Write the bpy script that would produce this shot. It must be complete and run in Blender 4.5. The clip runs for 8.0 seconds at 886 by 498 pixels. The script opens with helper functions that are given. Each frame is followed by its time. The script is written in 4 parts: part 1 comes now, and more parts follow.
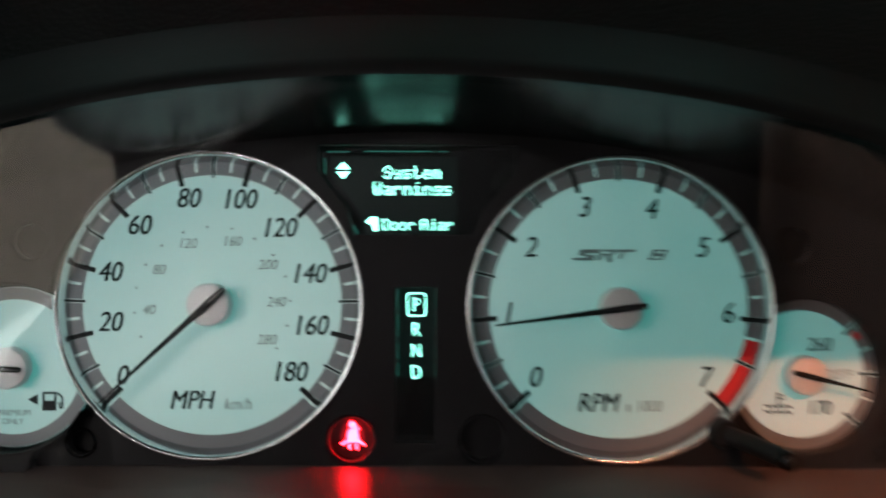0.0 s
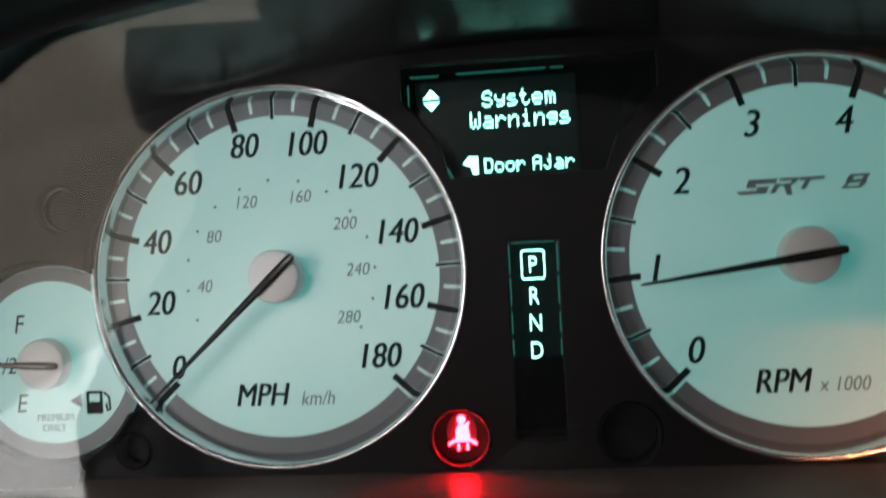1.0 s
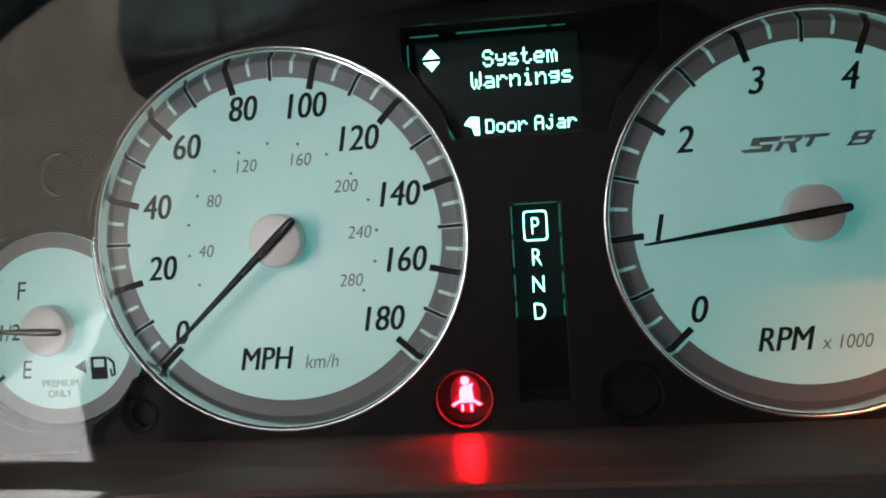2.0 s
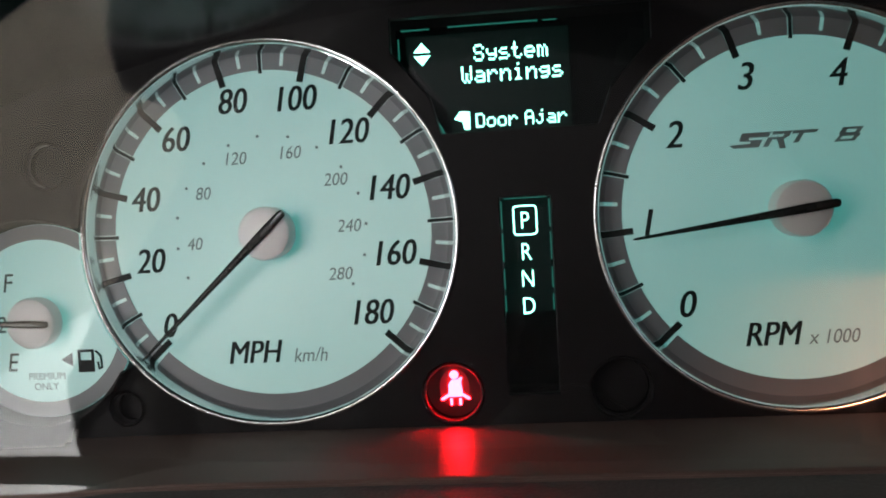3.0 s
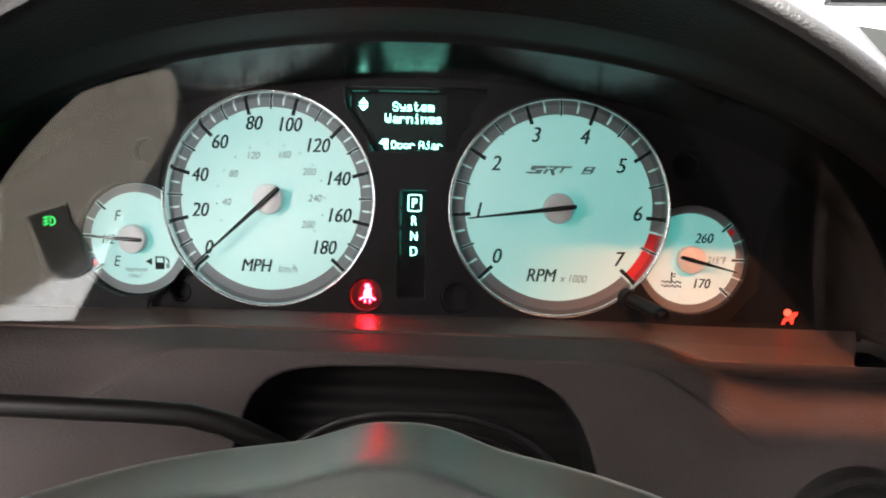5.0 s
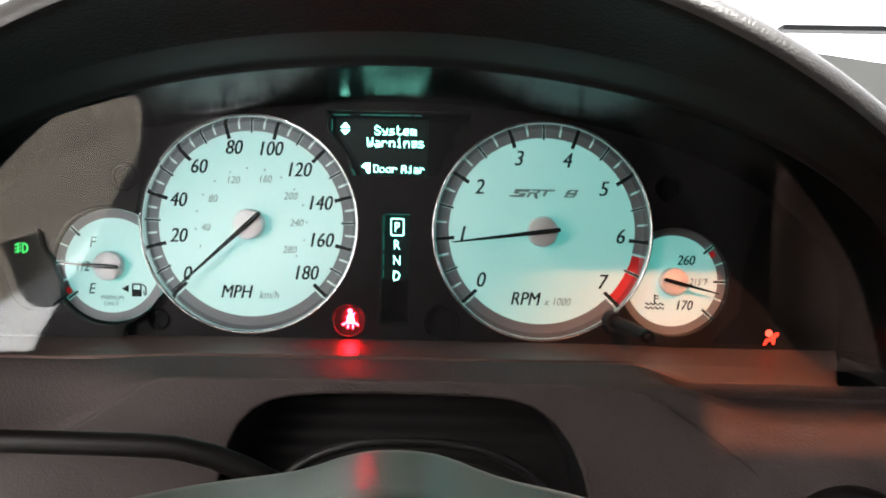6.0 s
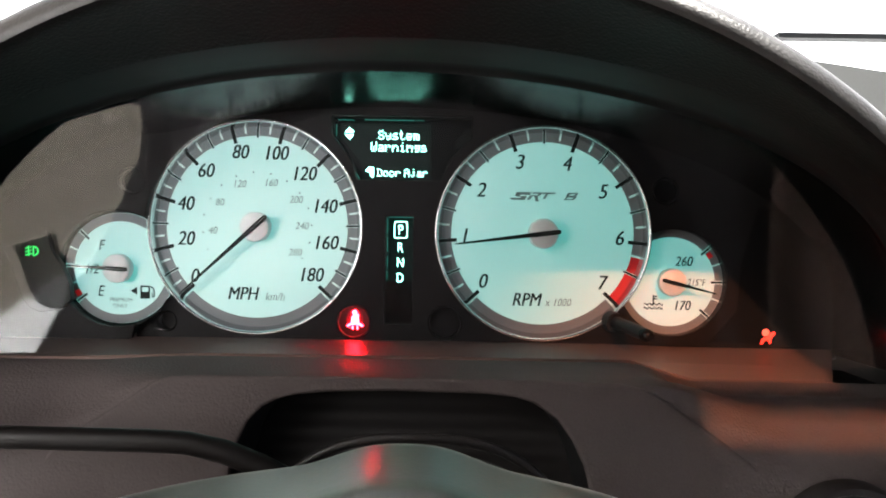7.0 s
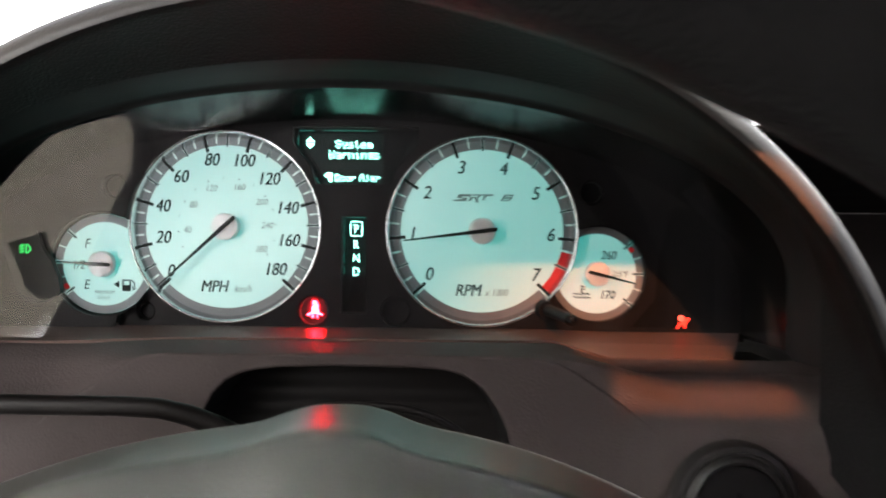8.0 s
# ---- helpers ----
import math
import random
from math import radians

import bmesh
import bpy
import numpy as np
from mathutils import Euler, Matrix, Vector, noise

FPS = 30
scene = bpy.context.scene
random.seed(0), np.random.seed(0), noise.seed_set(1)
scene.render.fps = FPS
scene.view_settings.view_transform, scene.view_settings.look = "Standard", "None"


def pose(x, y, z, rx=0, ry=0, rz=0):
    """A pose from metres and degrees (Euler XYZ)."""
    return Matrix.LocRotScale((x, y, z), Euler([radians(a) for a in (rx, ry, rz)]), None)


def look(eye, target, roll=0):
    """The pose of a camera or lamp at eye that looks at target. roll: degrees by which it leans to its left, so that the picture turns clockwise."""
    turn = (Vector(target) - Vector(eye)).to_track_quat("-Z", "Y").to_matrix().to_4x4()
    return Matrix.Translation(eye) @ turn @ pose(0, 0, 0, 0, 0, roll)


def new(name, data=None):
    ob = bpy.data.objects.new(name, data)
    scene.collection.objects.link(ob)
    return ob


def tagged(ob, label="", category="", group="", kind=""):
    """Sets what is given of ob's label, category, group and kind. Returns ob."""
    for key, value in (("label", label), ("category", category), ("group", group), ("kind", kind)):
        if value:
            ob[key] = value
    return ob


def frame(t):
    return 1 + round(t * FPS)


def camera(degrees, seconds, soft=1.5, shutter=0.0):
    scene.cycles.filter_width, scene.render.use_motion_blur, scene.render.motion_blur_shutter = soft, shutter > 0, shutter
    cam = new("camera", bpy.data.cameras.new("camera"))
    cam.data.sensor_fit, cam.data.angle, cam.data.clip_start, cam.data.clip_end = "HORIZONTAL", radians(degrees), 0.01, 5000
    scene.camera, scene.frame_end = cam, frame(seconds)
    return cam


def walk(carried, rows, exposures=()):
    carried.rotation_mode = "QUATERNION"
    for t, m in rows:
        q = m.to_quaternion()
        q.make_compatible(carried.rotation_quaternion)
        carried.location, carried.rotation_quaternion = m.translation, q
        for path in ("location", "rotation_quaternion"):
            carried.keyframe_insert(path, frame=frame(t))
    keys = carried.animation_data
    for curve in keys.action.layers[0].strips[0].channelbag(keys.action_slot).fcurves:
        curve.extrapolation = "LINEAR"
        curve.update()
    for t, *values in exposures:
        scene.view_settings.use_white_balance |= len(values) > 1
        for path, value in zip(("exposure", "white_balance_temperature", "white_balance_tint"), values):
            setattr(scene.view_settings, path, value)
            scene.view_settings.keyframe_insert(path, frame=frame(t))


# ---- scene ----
cam = camera(58.0, 8.0, soft=1.9, shutter=0.5)
PATH = [
    (0, (0.01, -0.295, 0.762), (0.014, 1.704, 0.817), 0.1),
    (0.2, (0.002, -0.27, 0.768), (-0.063, 1.729, 0.796), 1.0),
    (0.5, (-0.007, -0.254, 0.77), (-0.041, 1.746, 0.776), 1.2),
    (0.7, (-0.002, -0.242, 0.771), (-0.126, 1.754, 0.809), 0.5),
    (0.8, (-0.004, -0.235, 0.757), (-0.159, 1.758, 0.825), -0.5),
    (1, (-0.001, -0.231, 0.754), (-0.21, 1.758, 0.764), -2.9),
    (1.5, (-0.002, -0.23, 0.754), (-0.223, 1.757, 0.673), -3.6),
    (3, (-0.002, -0.23, 0.752), (-0.189, 1.759, 0.668), -3.2),
    (3.5, (-0.004, -0.237, 0.751), (-0.246, 1.748, 0.716), -2.4),
    (3.7, (-0.002, -0.26, 0.757), (-0.253, 1.723, 0.685), -0.3),
    (4, (0.005, -0.3, 0.755), (-0.181, 1.689, 0.671), 1.5),
    (4.5, (0.02, -0.362, 0.753), (-0.157, 1.63, 0.689), 1.4),
    (5, (0.04, -0.413, 0.756), (-0.072, 1.578, 0.611), 1.4),
    (6.5, (0.026, -0.41, 0.756), (0.012, 1.589, 0.692), 0.9),
    (7, (0.027, -0.419, 0.753), (0.01, 1.58, 0.689), 0.9),
    (7.5, (0.029, -0.43, 0.75), (0.01, 1.57, 0.706), 0.7),
    (8, (0.054, -0.469, 0.746), (0.048, 1.53, 0.711), 0.6),
]
walk(cam, [(t, look(eye, target, roll)) for t, eye, target, roll in PATH], exposures=((0, 0.62), (1.0, 0.74), (3.0, 0.74), (3.3, 1.12), (4.0, 1.12), (4.5, 1.5), (8.0, 1.5)))

# ---------------------------------------------------------------- light
DIM = 0.354   # the cabin is dim beside the daylight outside
world = bpy.data.worlds.new("sky")
scene.world = world
world.use_nodes = True
_nt = world.node_tree
_sky = _nt.nodes.new("ShaderNodeTexSky")
_sky.sky_type, _sky.sun_disc = "NISHITA", False
_sky.sun_elevation, _sky.sun_rotation = radians(68.8), radians(75)
_nt.links.new(_sky.outputs[0], _nt.nodes["Background"].inputs[0])
_nt.nodes["Background"].inputs[1].default_value = 0.05

_sun = bpy.data.lights.new("sun", "SUN")
_sun.energy, _sun.angle, _sun.color = 5.0, radians(0.6), (1.0, 0.96, 0.9)
new("sun", _sun).matrix_world = look((1.0, 0.11, 3.22), (0.1, -0.13, 0.82))


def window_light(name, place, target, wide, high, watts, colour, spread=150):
    """An area lamp, for daylight in an opening and for added fill."""
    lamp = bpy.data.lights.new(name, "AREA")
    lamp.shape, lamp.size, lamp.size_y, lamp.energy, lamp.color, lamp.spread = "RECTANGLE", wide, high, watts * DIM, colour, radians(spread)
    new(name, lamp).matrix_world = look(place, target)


window_light("driver_window_daylight", (-0.47, -0.66, 1.03), (0.0, -0.05, 0.75), 0.70, 0.14, 0.95, (1.0, 0.98, 0.95))
# Two added fill lamps in the door opening, aimed at hub cover and left panel.
window_light("hub_cover_fill", (-0.47, -0.62, 1.00), (0.03, -0.33, 0.64), 0.22, 0.14, 0.85, (1.0, 0.98, 0.95), 30)
window_light("left_panel_fill", (-0.48, -0.42, 0.76), (-0.26, -0.06, 0.67), 0.26, 0.22, 0.47, (1.0, 0.99, 0.98), 60)
# Fill added inside the closed rear to brighten the speedometer.
window_light("speedo_fill", (-0.44, -1.90, 1.15), (-0.10, 0.0, 0.75), 0.16, 0.09, 9.2, (0.99, 0.98, 1.0))
window_light("passenger_window_daylight", (1.03, -0.85, 1.00), (0.0, -0.10, 0.76), 0.70, 0.20, 0.45, (0.90, 0.95, 1.0))

_map = bpy.data.lights.new("dome_light", "SPOT")
_map.energy, _map.color, _map.spot_size, _map.spot_blend, _map.shadow_soft_size = 60.0 * DIM, (1.0, 0.35, 0.165), radians(22), 1.0, 0.004
new("dome_light", _map).matrix_world = look((0.27, -0.85, 1.075), (0.210, -0.05, 0.674))


# ---------------------------------------------------------------- materials
def material(name, colour, rough=0.5, metal=0.0, grain=0.0, grain_size=0.002, mottle=0.0, mottle_size=0.05, bump=0.0, bump_size=0.001,
             glow=None, glow_power=0.0, coat=0.0, specular=0.5, cells=False):
    """A surface with colour variation at two scales, uneven gloss and fine relief. Sizes in metres."""
    m = bpy.data.materials.new(name)
    m.use_nodes = True
    nt = m.node_tree
    b = nt.nodes["Principled BSDF"]
    b.inputs["Base Color"].default_value = (*colour, 1)
    b.inputs["Roughness"].default_value = rough
    b.inputs["Metallic"].default_value = metal
    b.inputs["Specular IOR Level"].default_value = specular
    b.inputs["Coat Weight"].default_value = coat
    b.inputs["Coat Roughness"].default_value = 0.05
    place = nt.nodes.new("ShaderNodeTexCoord")

    def noise_at(size, detail=3.0):
        n = nt.nodes.new("ShaderNodeTexNoise")
        n.inputs["Scale"].default_value = 1.0 / size
        n.inputs["Detail"].default_value = detail
        nt.links.new(place.outputs["Object"], n.inputs["Vector"])
        return n

    if grain or mottle:
        fine, broad = noise_at(grain_size), noise_at(mottle_size)
        total = nt.nodes.new("ShaderNodeMath")
        total.operation = "MULTIPLY_ADD"
        nt.links.new(fine.outputs["Fac"], total.inputs[0])
        total.inputs[1].default_value = 2 * grain
        total.inputs[2].default_value = 1 - grain - mottle
        more = nt.nodes.new("ShaderNodeMath")
        more.operation = "MULTIPLY_ADD"
        nt.links.new(broad.outputs["Fac"], more.inputs[0])
        more.inputs[1].default_value = 2 * mottle
        nt.links.new(total.outputs[0], more.inputs[2])
        tint = nt.nodes.new("ShaderNodeVectorMath")
        tint.operation = "SCALE"
        tint.inputs[0].default_value = colour
        nt.links.new(more.outputs[0], tint.inputs["Scale"])
        nt.links.new(tint.outputs[0], b.inputs["Base Color"])
        gloss = nt.nodes.new("ShaderNodeMapRange")
        gloss.inputs["To Min"].default_value, gloss.inputs["To Max"].default_value = max(0.02, rough - 0.08), min(1.0, rough + 0.08)
        nt.links.new(broad.outputs["Fac"], gloss.inputs["Value"])
        nt.links.new(gloss.outputs[0], b.inputs["Roughness"])
    if bump:
        if cells:
            h = nt.nodes.new("ShaderNodeTexVoronoi")
            h.feature = "SMOOTH_F1"
            h.inputs["Scale"].default_value = 1.0 / bump_size
            nt.links.new(place.outputs["Object"], h.inputs["Vector"])
            height = h.outputs["Distance"]
        else:
            height = noise_at(bump_size, 4.0).outputs["Fac"]
        r = nt.nodes.new("ShaderNodeBump")
        r.inputs["Strength"].default_value = bump
        r.inputs["Distance"].default_value = bump_size * 0.5
        nt.links.new(height, r.inputs["Height"])
        nt.links.new(r.outputs[0], b.inputs["Normal"])
    if glow:
        b.inputs["Emission Color"].default_value = (*glow, 1)
        b.inputs["Emission Strength"].default_value = glow_power * DIM
    return m


TEAL = (0.07, 1.0, 0.86)
DIAL = material("backlit white dial", (0.74, 0.74, 0.73), 0.55, grain=0.015, grain_size=0.0006, mottle=0.03, mottle_size=0.03, glow=TEAL, glow_power=0.39)
DIAL_SILVER = material("silver grey printed band", (0.195, 0.20, 0.21), 0.45, metal=0.1, grain=0.05, grain_size=0.0005, mottle=0.06, mottle_size=0.02)
PRINT = material("black print", (0.008, 0.008, 0.008), 0.6, grain=0.15, grain_size=0.001, mottle=0.1, mottle_size=0.01, specular=0.2)
PRINT_GREY = material("grey print", (0.194, 0.209, 0.209), 0.5, grain=0.08, grain_size=0.0008, mottle=0.05, mottle_size=0.01)
PRINT_RED = material("red zone print", (0.55, 0.015, 0.02), 0.45, grain=0.05, grain_size=0.001, mottle=0.05, mottle_size=0.01, glow=(1.0, 0.03, 0.03), glow_power=0.16)
CHROME = material("polished chrome", (0.86, 0.865, 0.87), 0.18, metal=1.0)
WALL = material("bright silver trim", (0.58, 0.60, 0.61), 0.10, metal=1.0)
NEEDLE = material("black gloss needle plastic", (0.014, 0.014, 0.014), 0.22, grain=0.1, grain_size=0.002, mottle=0.1, mottle_size=0.01)
HUB = material("satin silver plastic", (0.80, 0.78, 0.78), 0.42, metal=0.05, grain=0.03, grain_size=0.0005, mottle=0.05, mottle_size=0.008, bump=0.05, bump_size=0.0006)
MASK = material("dull black plastic", (0.0085, 0.0074, 0.0079), 0.50, grain=0.12, grain_size=0.0012, mottle=0.12, mottle_size=0.03, bump=0.10, bump_size=0.0008, specular=0.08)
# Lighter tone of the hood vinyl, for daylight on its top.
VINYL_LIT = material("grained hood vinyl, lit tone", (0.050, 0.047, 0.045), 0.42, grain=0.15, grain_size=0.0012, mottle=0.12, mottle_size=0.05, bump=0.30, bump_size=0.0012, cells=True, specular=0.5)
PIANO = material("gloss black plastic", (0.006, 0.006, 0.006), 0.22, grain=0.1, grain_size=0.003, mottle=0.1, mottle_size=0.04, bump=0.03, bump_size=0.003, specular=0.20)
SMOKED = material("smoked display window", (0.005, 0.006, 0.006), 0.25, grain=0.1, grain_size=0.003, mottle=0.1, mottle_size=0.02, specular=0.12)
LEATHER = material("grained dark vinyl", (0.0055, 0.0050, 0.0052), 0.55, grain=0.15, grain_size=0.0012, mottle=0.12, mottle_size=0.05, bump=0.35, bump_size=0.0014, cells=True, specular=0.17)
SLATE = material("grained slate grey plastic", (0.064, 0.051, 0.050), 0.66, grain=0.14, grain_size=0.0010, mottle=0.10, mottle_size=0.06, bump=0.40, bump_size=0.0011, cells=True, specular=0.16)
# Darker than the mask plastic, for the shade inside the cups.
HOLE = material("recess black", (0.002, 0.002, 0.002), 0.7, grain=0.1, grain_size=0.001, specular=0.05)
BLACK = material("black textured plastic", (0.008, 0.008, 0.0085), 0.55, grain=0.12, grain_size=0.0012, mottle=0.12, mottle_size=0.03, bump=0.12, bump_size=0.001, specular=0.22)
COLLAR = material("dark grey brown plastic", (0.013, 0.011, 0.011), 0.45, grain=0.12, grain_size=0.0012, mottle=0.12, mottle_size=0.02, bump=0.10, bump_size=0.001, specular=0.35)
STALK = material("dark brown black plastic", (0.007, 0.0056, 0.0055), 0.42, grain=0.12, grain_size=0.0012, mottle=0.12, mottle_size=0.02, bump=0.08, bump_size=0.001, specular=0.18)
PAD = material("grained grey green wheel cover", (0.052, 0.055, 0.050), 0.31, grain=0.14, grain_size=0.0012, mottle=0.06, mottle_size=0.20, bump=0.10, bump_size=0.0016, specular=0.85)
FLOOR = material("smooth dark grey brown plastic", (0.118, 0.077, 0.067), 0.34, grain=0.06, grain_size=0.0015, mottle=0.10, mottle_size=0.05, bump=0.06, bump_size=0.0010, specular=0.08)
# Glow added on top of the sun's own light on this wall.
BEIGE_OUT = material("glowing beige wall", (0.27, 0.235, 0.19), 0.8, grain=0.03, grain_size=0.05, mottle=0.25, mottle_size=0.5, glow=(1.0, 0.86, 0.70), glow_power=0.22)
SEAT = material("brown grey seat cloth", (0.42, 0.27, 0.22), 0.8, grain=0.12, grain_size=0.003, mottle=0.10, mottle_size=0.12, bump=0.3, bump_size=0.003)
CLOTH = material("dark cabin trim", (0.075, 0.068, 0.070), 0.85, grain=0.12, grain_size=0.003, mottle=0.12, mottle_size=0.15, bump=0.3, bump_size=0.003)
SCREEN_TEXT = material("pale teal display light", (0.02, 0.02, 0.02), 0.5, glow=(0.27, 1.0, 0.78), glow_power=12.0)
SCREEN_EDGE = material("teal edge light", (0.02, 0.02, 0.02), 0.3, glow=(0.05, 0.62, 0.46), glow_power=0.50)
SCREEN_HAZE = material("teal display backing", (0.004, 0.006, 0.006), 0.4, glow=(0.02, 0.62, 0.45), glow_power=0.010, specular=0.12)
RED_LIGHT = material("red warning light", (0.3, 0.01, 0.01), 0.4, glow=(1.0, 0.025, 0.012), glow_power=5.0)
RED_CORE = material("bright red warning light", (0.3, 0.05, 0.03), 0.4, glow=(1.0, 0.06, 0.035), glow_power=5.0)
BELT_LIGHT = material("strong red warning light", (0.3, 0.02, 0.02), 0.4, glow=(1.0, 0.004, 0.009), glow_power=430.0)
RED_SPILL = material("red lamp halo", (0.05, 0.004, 0.006), 0.5, glow=(1.0, 0.006, 0.03), glow_power=0.40)
RED_HALO = material("dim red lamp window", (0.03, 0.006, 0.006), 0.3, glow=(1.0, 0.008, 0.03), glow_power=0.02)
GREEN_LIGHT = material("green indicator light", (0.01, 0.2, 0.03), 0.4, glow=(0.03, 1.0, 0.16), glow_power=1.3)
# Glow stands in for sunlight on the pale ground and walls.
WHITE_OUT = material("glowing pale surface", (0.75, 0.75, 0.74), 0.8, grain=0.05, grain_size=0.05, mottle=0.08, mottle_size=0.8, glow=(1, 1, 1), glow_power=3.0)
GREY_OUT = material("grey exterior panel", (0.10, 0.098, 0.09), 0.6, grain=0.05, grain_size=0.02, mottle=0.08, mottle_size=0.4)


def lens_material(name, share):
    """Clear acrylic: lets light through and mirrors a little of the cabin."""
    m = bpy.data.materials.new(name)
    m.use_nodes = True
    nt = m.node_tree
    for n in list(nt.nodes):
        nt.nodes.remove(n)
    out, mix = nt.nodes.new("ShaderNodeOutputMaterial"), nt.nodes.new("ShaderNodeMixShader")
    clear, gloss = nt.nodes.new("ShaderNodeBsdfTransparent"), nt.nodes.new("ShaderNodeBsdfGlossy")
    clear.inputs[0].default_value = (0.97, 0.975, 0.975, 1)
    gloss.inputs["Roughness"].default_value = 0.03
    gloss.inputs["Color"].default_value = (0.5, 0.5, 0.5, 1)
    mix.inputs[0].default_value = share
    nt.links.new(clear.outputs[0], mix.inputs[1])
    nt.links.new(gloss.outputs[0], mix.inputs[2])
    nt.links.new(mix.outputs[0], out.inputs[0])
    return m


LENS = lens_material("clear acrylic", 0.14)
LENS_DIM = lens_material("less mirroring acrylic", 0.02)


# ---------------------------------------------------------------- builders
UPRIGHT = Matrix.Rotation(radians(90), 4, "X")   # drawing plane x, y to the upright plane x, z, facing the driver


def thing(name, place, label, category, group="", kind=""):
    ob = new(name)
    ob.empty_display_size = 0.02
    ob.location = place
    return tagged(ob, label, category, group, kind)


def link_mesh(name, mesh, mat, parent=None, label="", smooth=True, angle=40):
    mesh.materials.clear()
    mesh.materials.append(mat)
    if smooth:
        mesh.shade_smooth()
        mesh.set_sharp_from_angle(angle=radians(angle))
    ob = new(name, mesh)
    if parent is not None:
        ob.parent = parent
    if label:
        ob["label"] = label
    return ob


def part(name, bm, mat, parent=None, label="", smooth=True, angle=40):
    mesh = bpy.data.meshes.new(name)
    bmesh.ops.recalc_face_normals(bm, faces=bm.faces)
    bm.to_mesh(mesh)
    bm.free()
    return link_mesh(name, mesh, mat, parent, label, smooth, angle)


def flat(name, outlines, mat, parent, y=0.0, thick=0.0003, bevel=0.0, label="", place=(0, 0)):
    """A plate cut from outlines in x and z (inner ones are holes); its front lies at y - thick."""
    cu = bpy.data.curves.new(name, "CURVE")
    cu.dimensions, cu.fill_mode, cu.extrude, cu.bevel_depth, cu.bevel_resolution = "2D", "BOTH", max(thick / 2 - bevel, 0.00001), bevel, 2
    for pts in outlines:
        sp = cu.splines.new("POLY")
        sp.points.add(len(pts) - 1)
        for p, (x, z) in zip(sp.points, pts):
            p.co = (x + place[0], z + place[1], 0, 1)
        sp.use_cyclic_u = True
    tmp = bpy.data.objects.new(name, cu)
    mesh = bpy.data.meshes.new_from_object(tmp)
    bpy.data.objects.remove(tmp)
    bpy.data.curves.remove(cu)
    mesh.transform(Matrix.Translation((0, y - thick / 2, 0)) @ UPRIGHT)
    return link_mesh(name, mesh, mat, parent, label, angle=30)


def text(name, body, size, mat, parent, x, z, y, shear=0.0, squeeze=1.0, bold=0.0, label="", weight=0.0):
    """Lettering centred at x, z; size is the height of a capital."""
    cu = bpy.data.curves.new(name, "FONT")
    cu.body, cu.size, cu.shear, cu.align_x, cu.align_y, cu.offset, cu.extrude, cu.resolution_u = body, size / 0.70, shear, "CENTER", "CENTER", bold, 0.00004, 4
    tmp = bpy.data.objects.new(name, cu)
    scene.collection.objects.link(tmp)
    mesh = bpy.data.meshes.new_from_object(tmp)
    bpy.data.objects.remove(tmp)
    bpy.data.curves.remove(cu)
    mesh.transform(Matrix.Diagonal((squeeze, 1, 1, 1)))
    xs, ys = [v.co.x for v in mesh.vertices], [v.co.y for v in mesh.vertices]
    mesh.transform(Matrix.Translation((-(min(xs) + max(xs)) / 2, -(min(ys) + max(ys)) / 2, 0)))
    mesh.transform(Matrix.Translation((x, y, z)) @ UPRIGHT)
    if weight:
        # a heavier stroke: the letters laid twice, a little apart
        bm = bmesh.new()
        for side, deep in ((-0.5, 0.0), (0.5, 0.00002)):
            old = set(bm.verts)
            bm.from_mesh(mesh)
            for v in bm.verts:
                if v not in old:
                    v.co.x += side * weight
                    v.co.y += deep
        bm.to_mesh(mesh)
        bm.free()
    return link_mesh(name, mesh, mat, parent, label, smooth=False)


def ring_pts(r, n=96, cx=0.0, cz=0.0, a0=0.0, a1=360.0):
    closed = abs(a1 - a0) >= 359.9
    return [(cx + r * math.cos(radians(a0 + (a1 - a0) * i / (n if closed else n - 1))), cz + r * math.sin(radians(a0 + (a1 - a0) * i / (n if closed else n - 1)))) for i in range(n)]


def arc_band(r0, r1, a0, a1, n=0):
    n = n or max(3, int(abs(a1 - a0) / 3) + 2)
    return ring_pts(r1, n, a0=a0, a1=a1) + ring_pts(r0, n, a0=a1, a1=a0)


def bar_at(angle, r0, r1, w0, w1=None):
    """A radial bar as an outline."""
    w1 = w0 if w1 is None else w1
    c, s = math.cos(radians(angle)), math.sin(radians(angle))
    return [(r * c - w * s, r * s + w * c) for r, w in ((r0, -w0 / 2), (r1, -w1 / 2), (r1, w1 / 2), (r0, w0 / 2))]


def lathe(name, profile, mat, parent, n=128, label="", closed=False, angle=40, caps=True):
    """Turns a profile of (radius, towards the driver) round the gauge's axis."""
    bm = bmesh.new()
    rows = [[bm.verts.new((r * math.cos(2 * math.pi * i / n), -h, r * math.sin(2 * math.pi * i / n))) for i in range(n)] for r, h in profile]
    pairs = list(zip(rows, rows[1:])) + ([(rows[-1], rows[0])] if closed else [])
    for a, b in pairs:
        for i in range(n):
            bm.faces.new((a[i], a[(i + 1) % n], b[(i + 1) % n], b[i]))
    if not closed and caps:
        for row in (rows[0], rows[-1]):
            if (row[0].co - row[n // 2].co).length > 1e-6:
                bm.faces.new(row)
    bmesh.ops.remove_doubles(bm, verts=bm.verts, dist=1e-7)
    return part(name, bm, mat, parent, label, angle=angle)


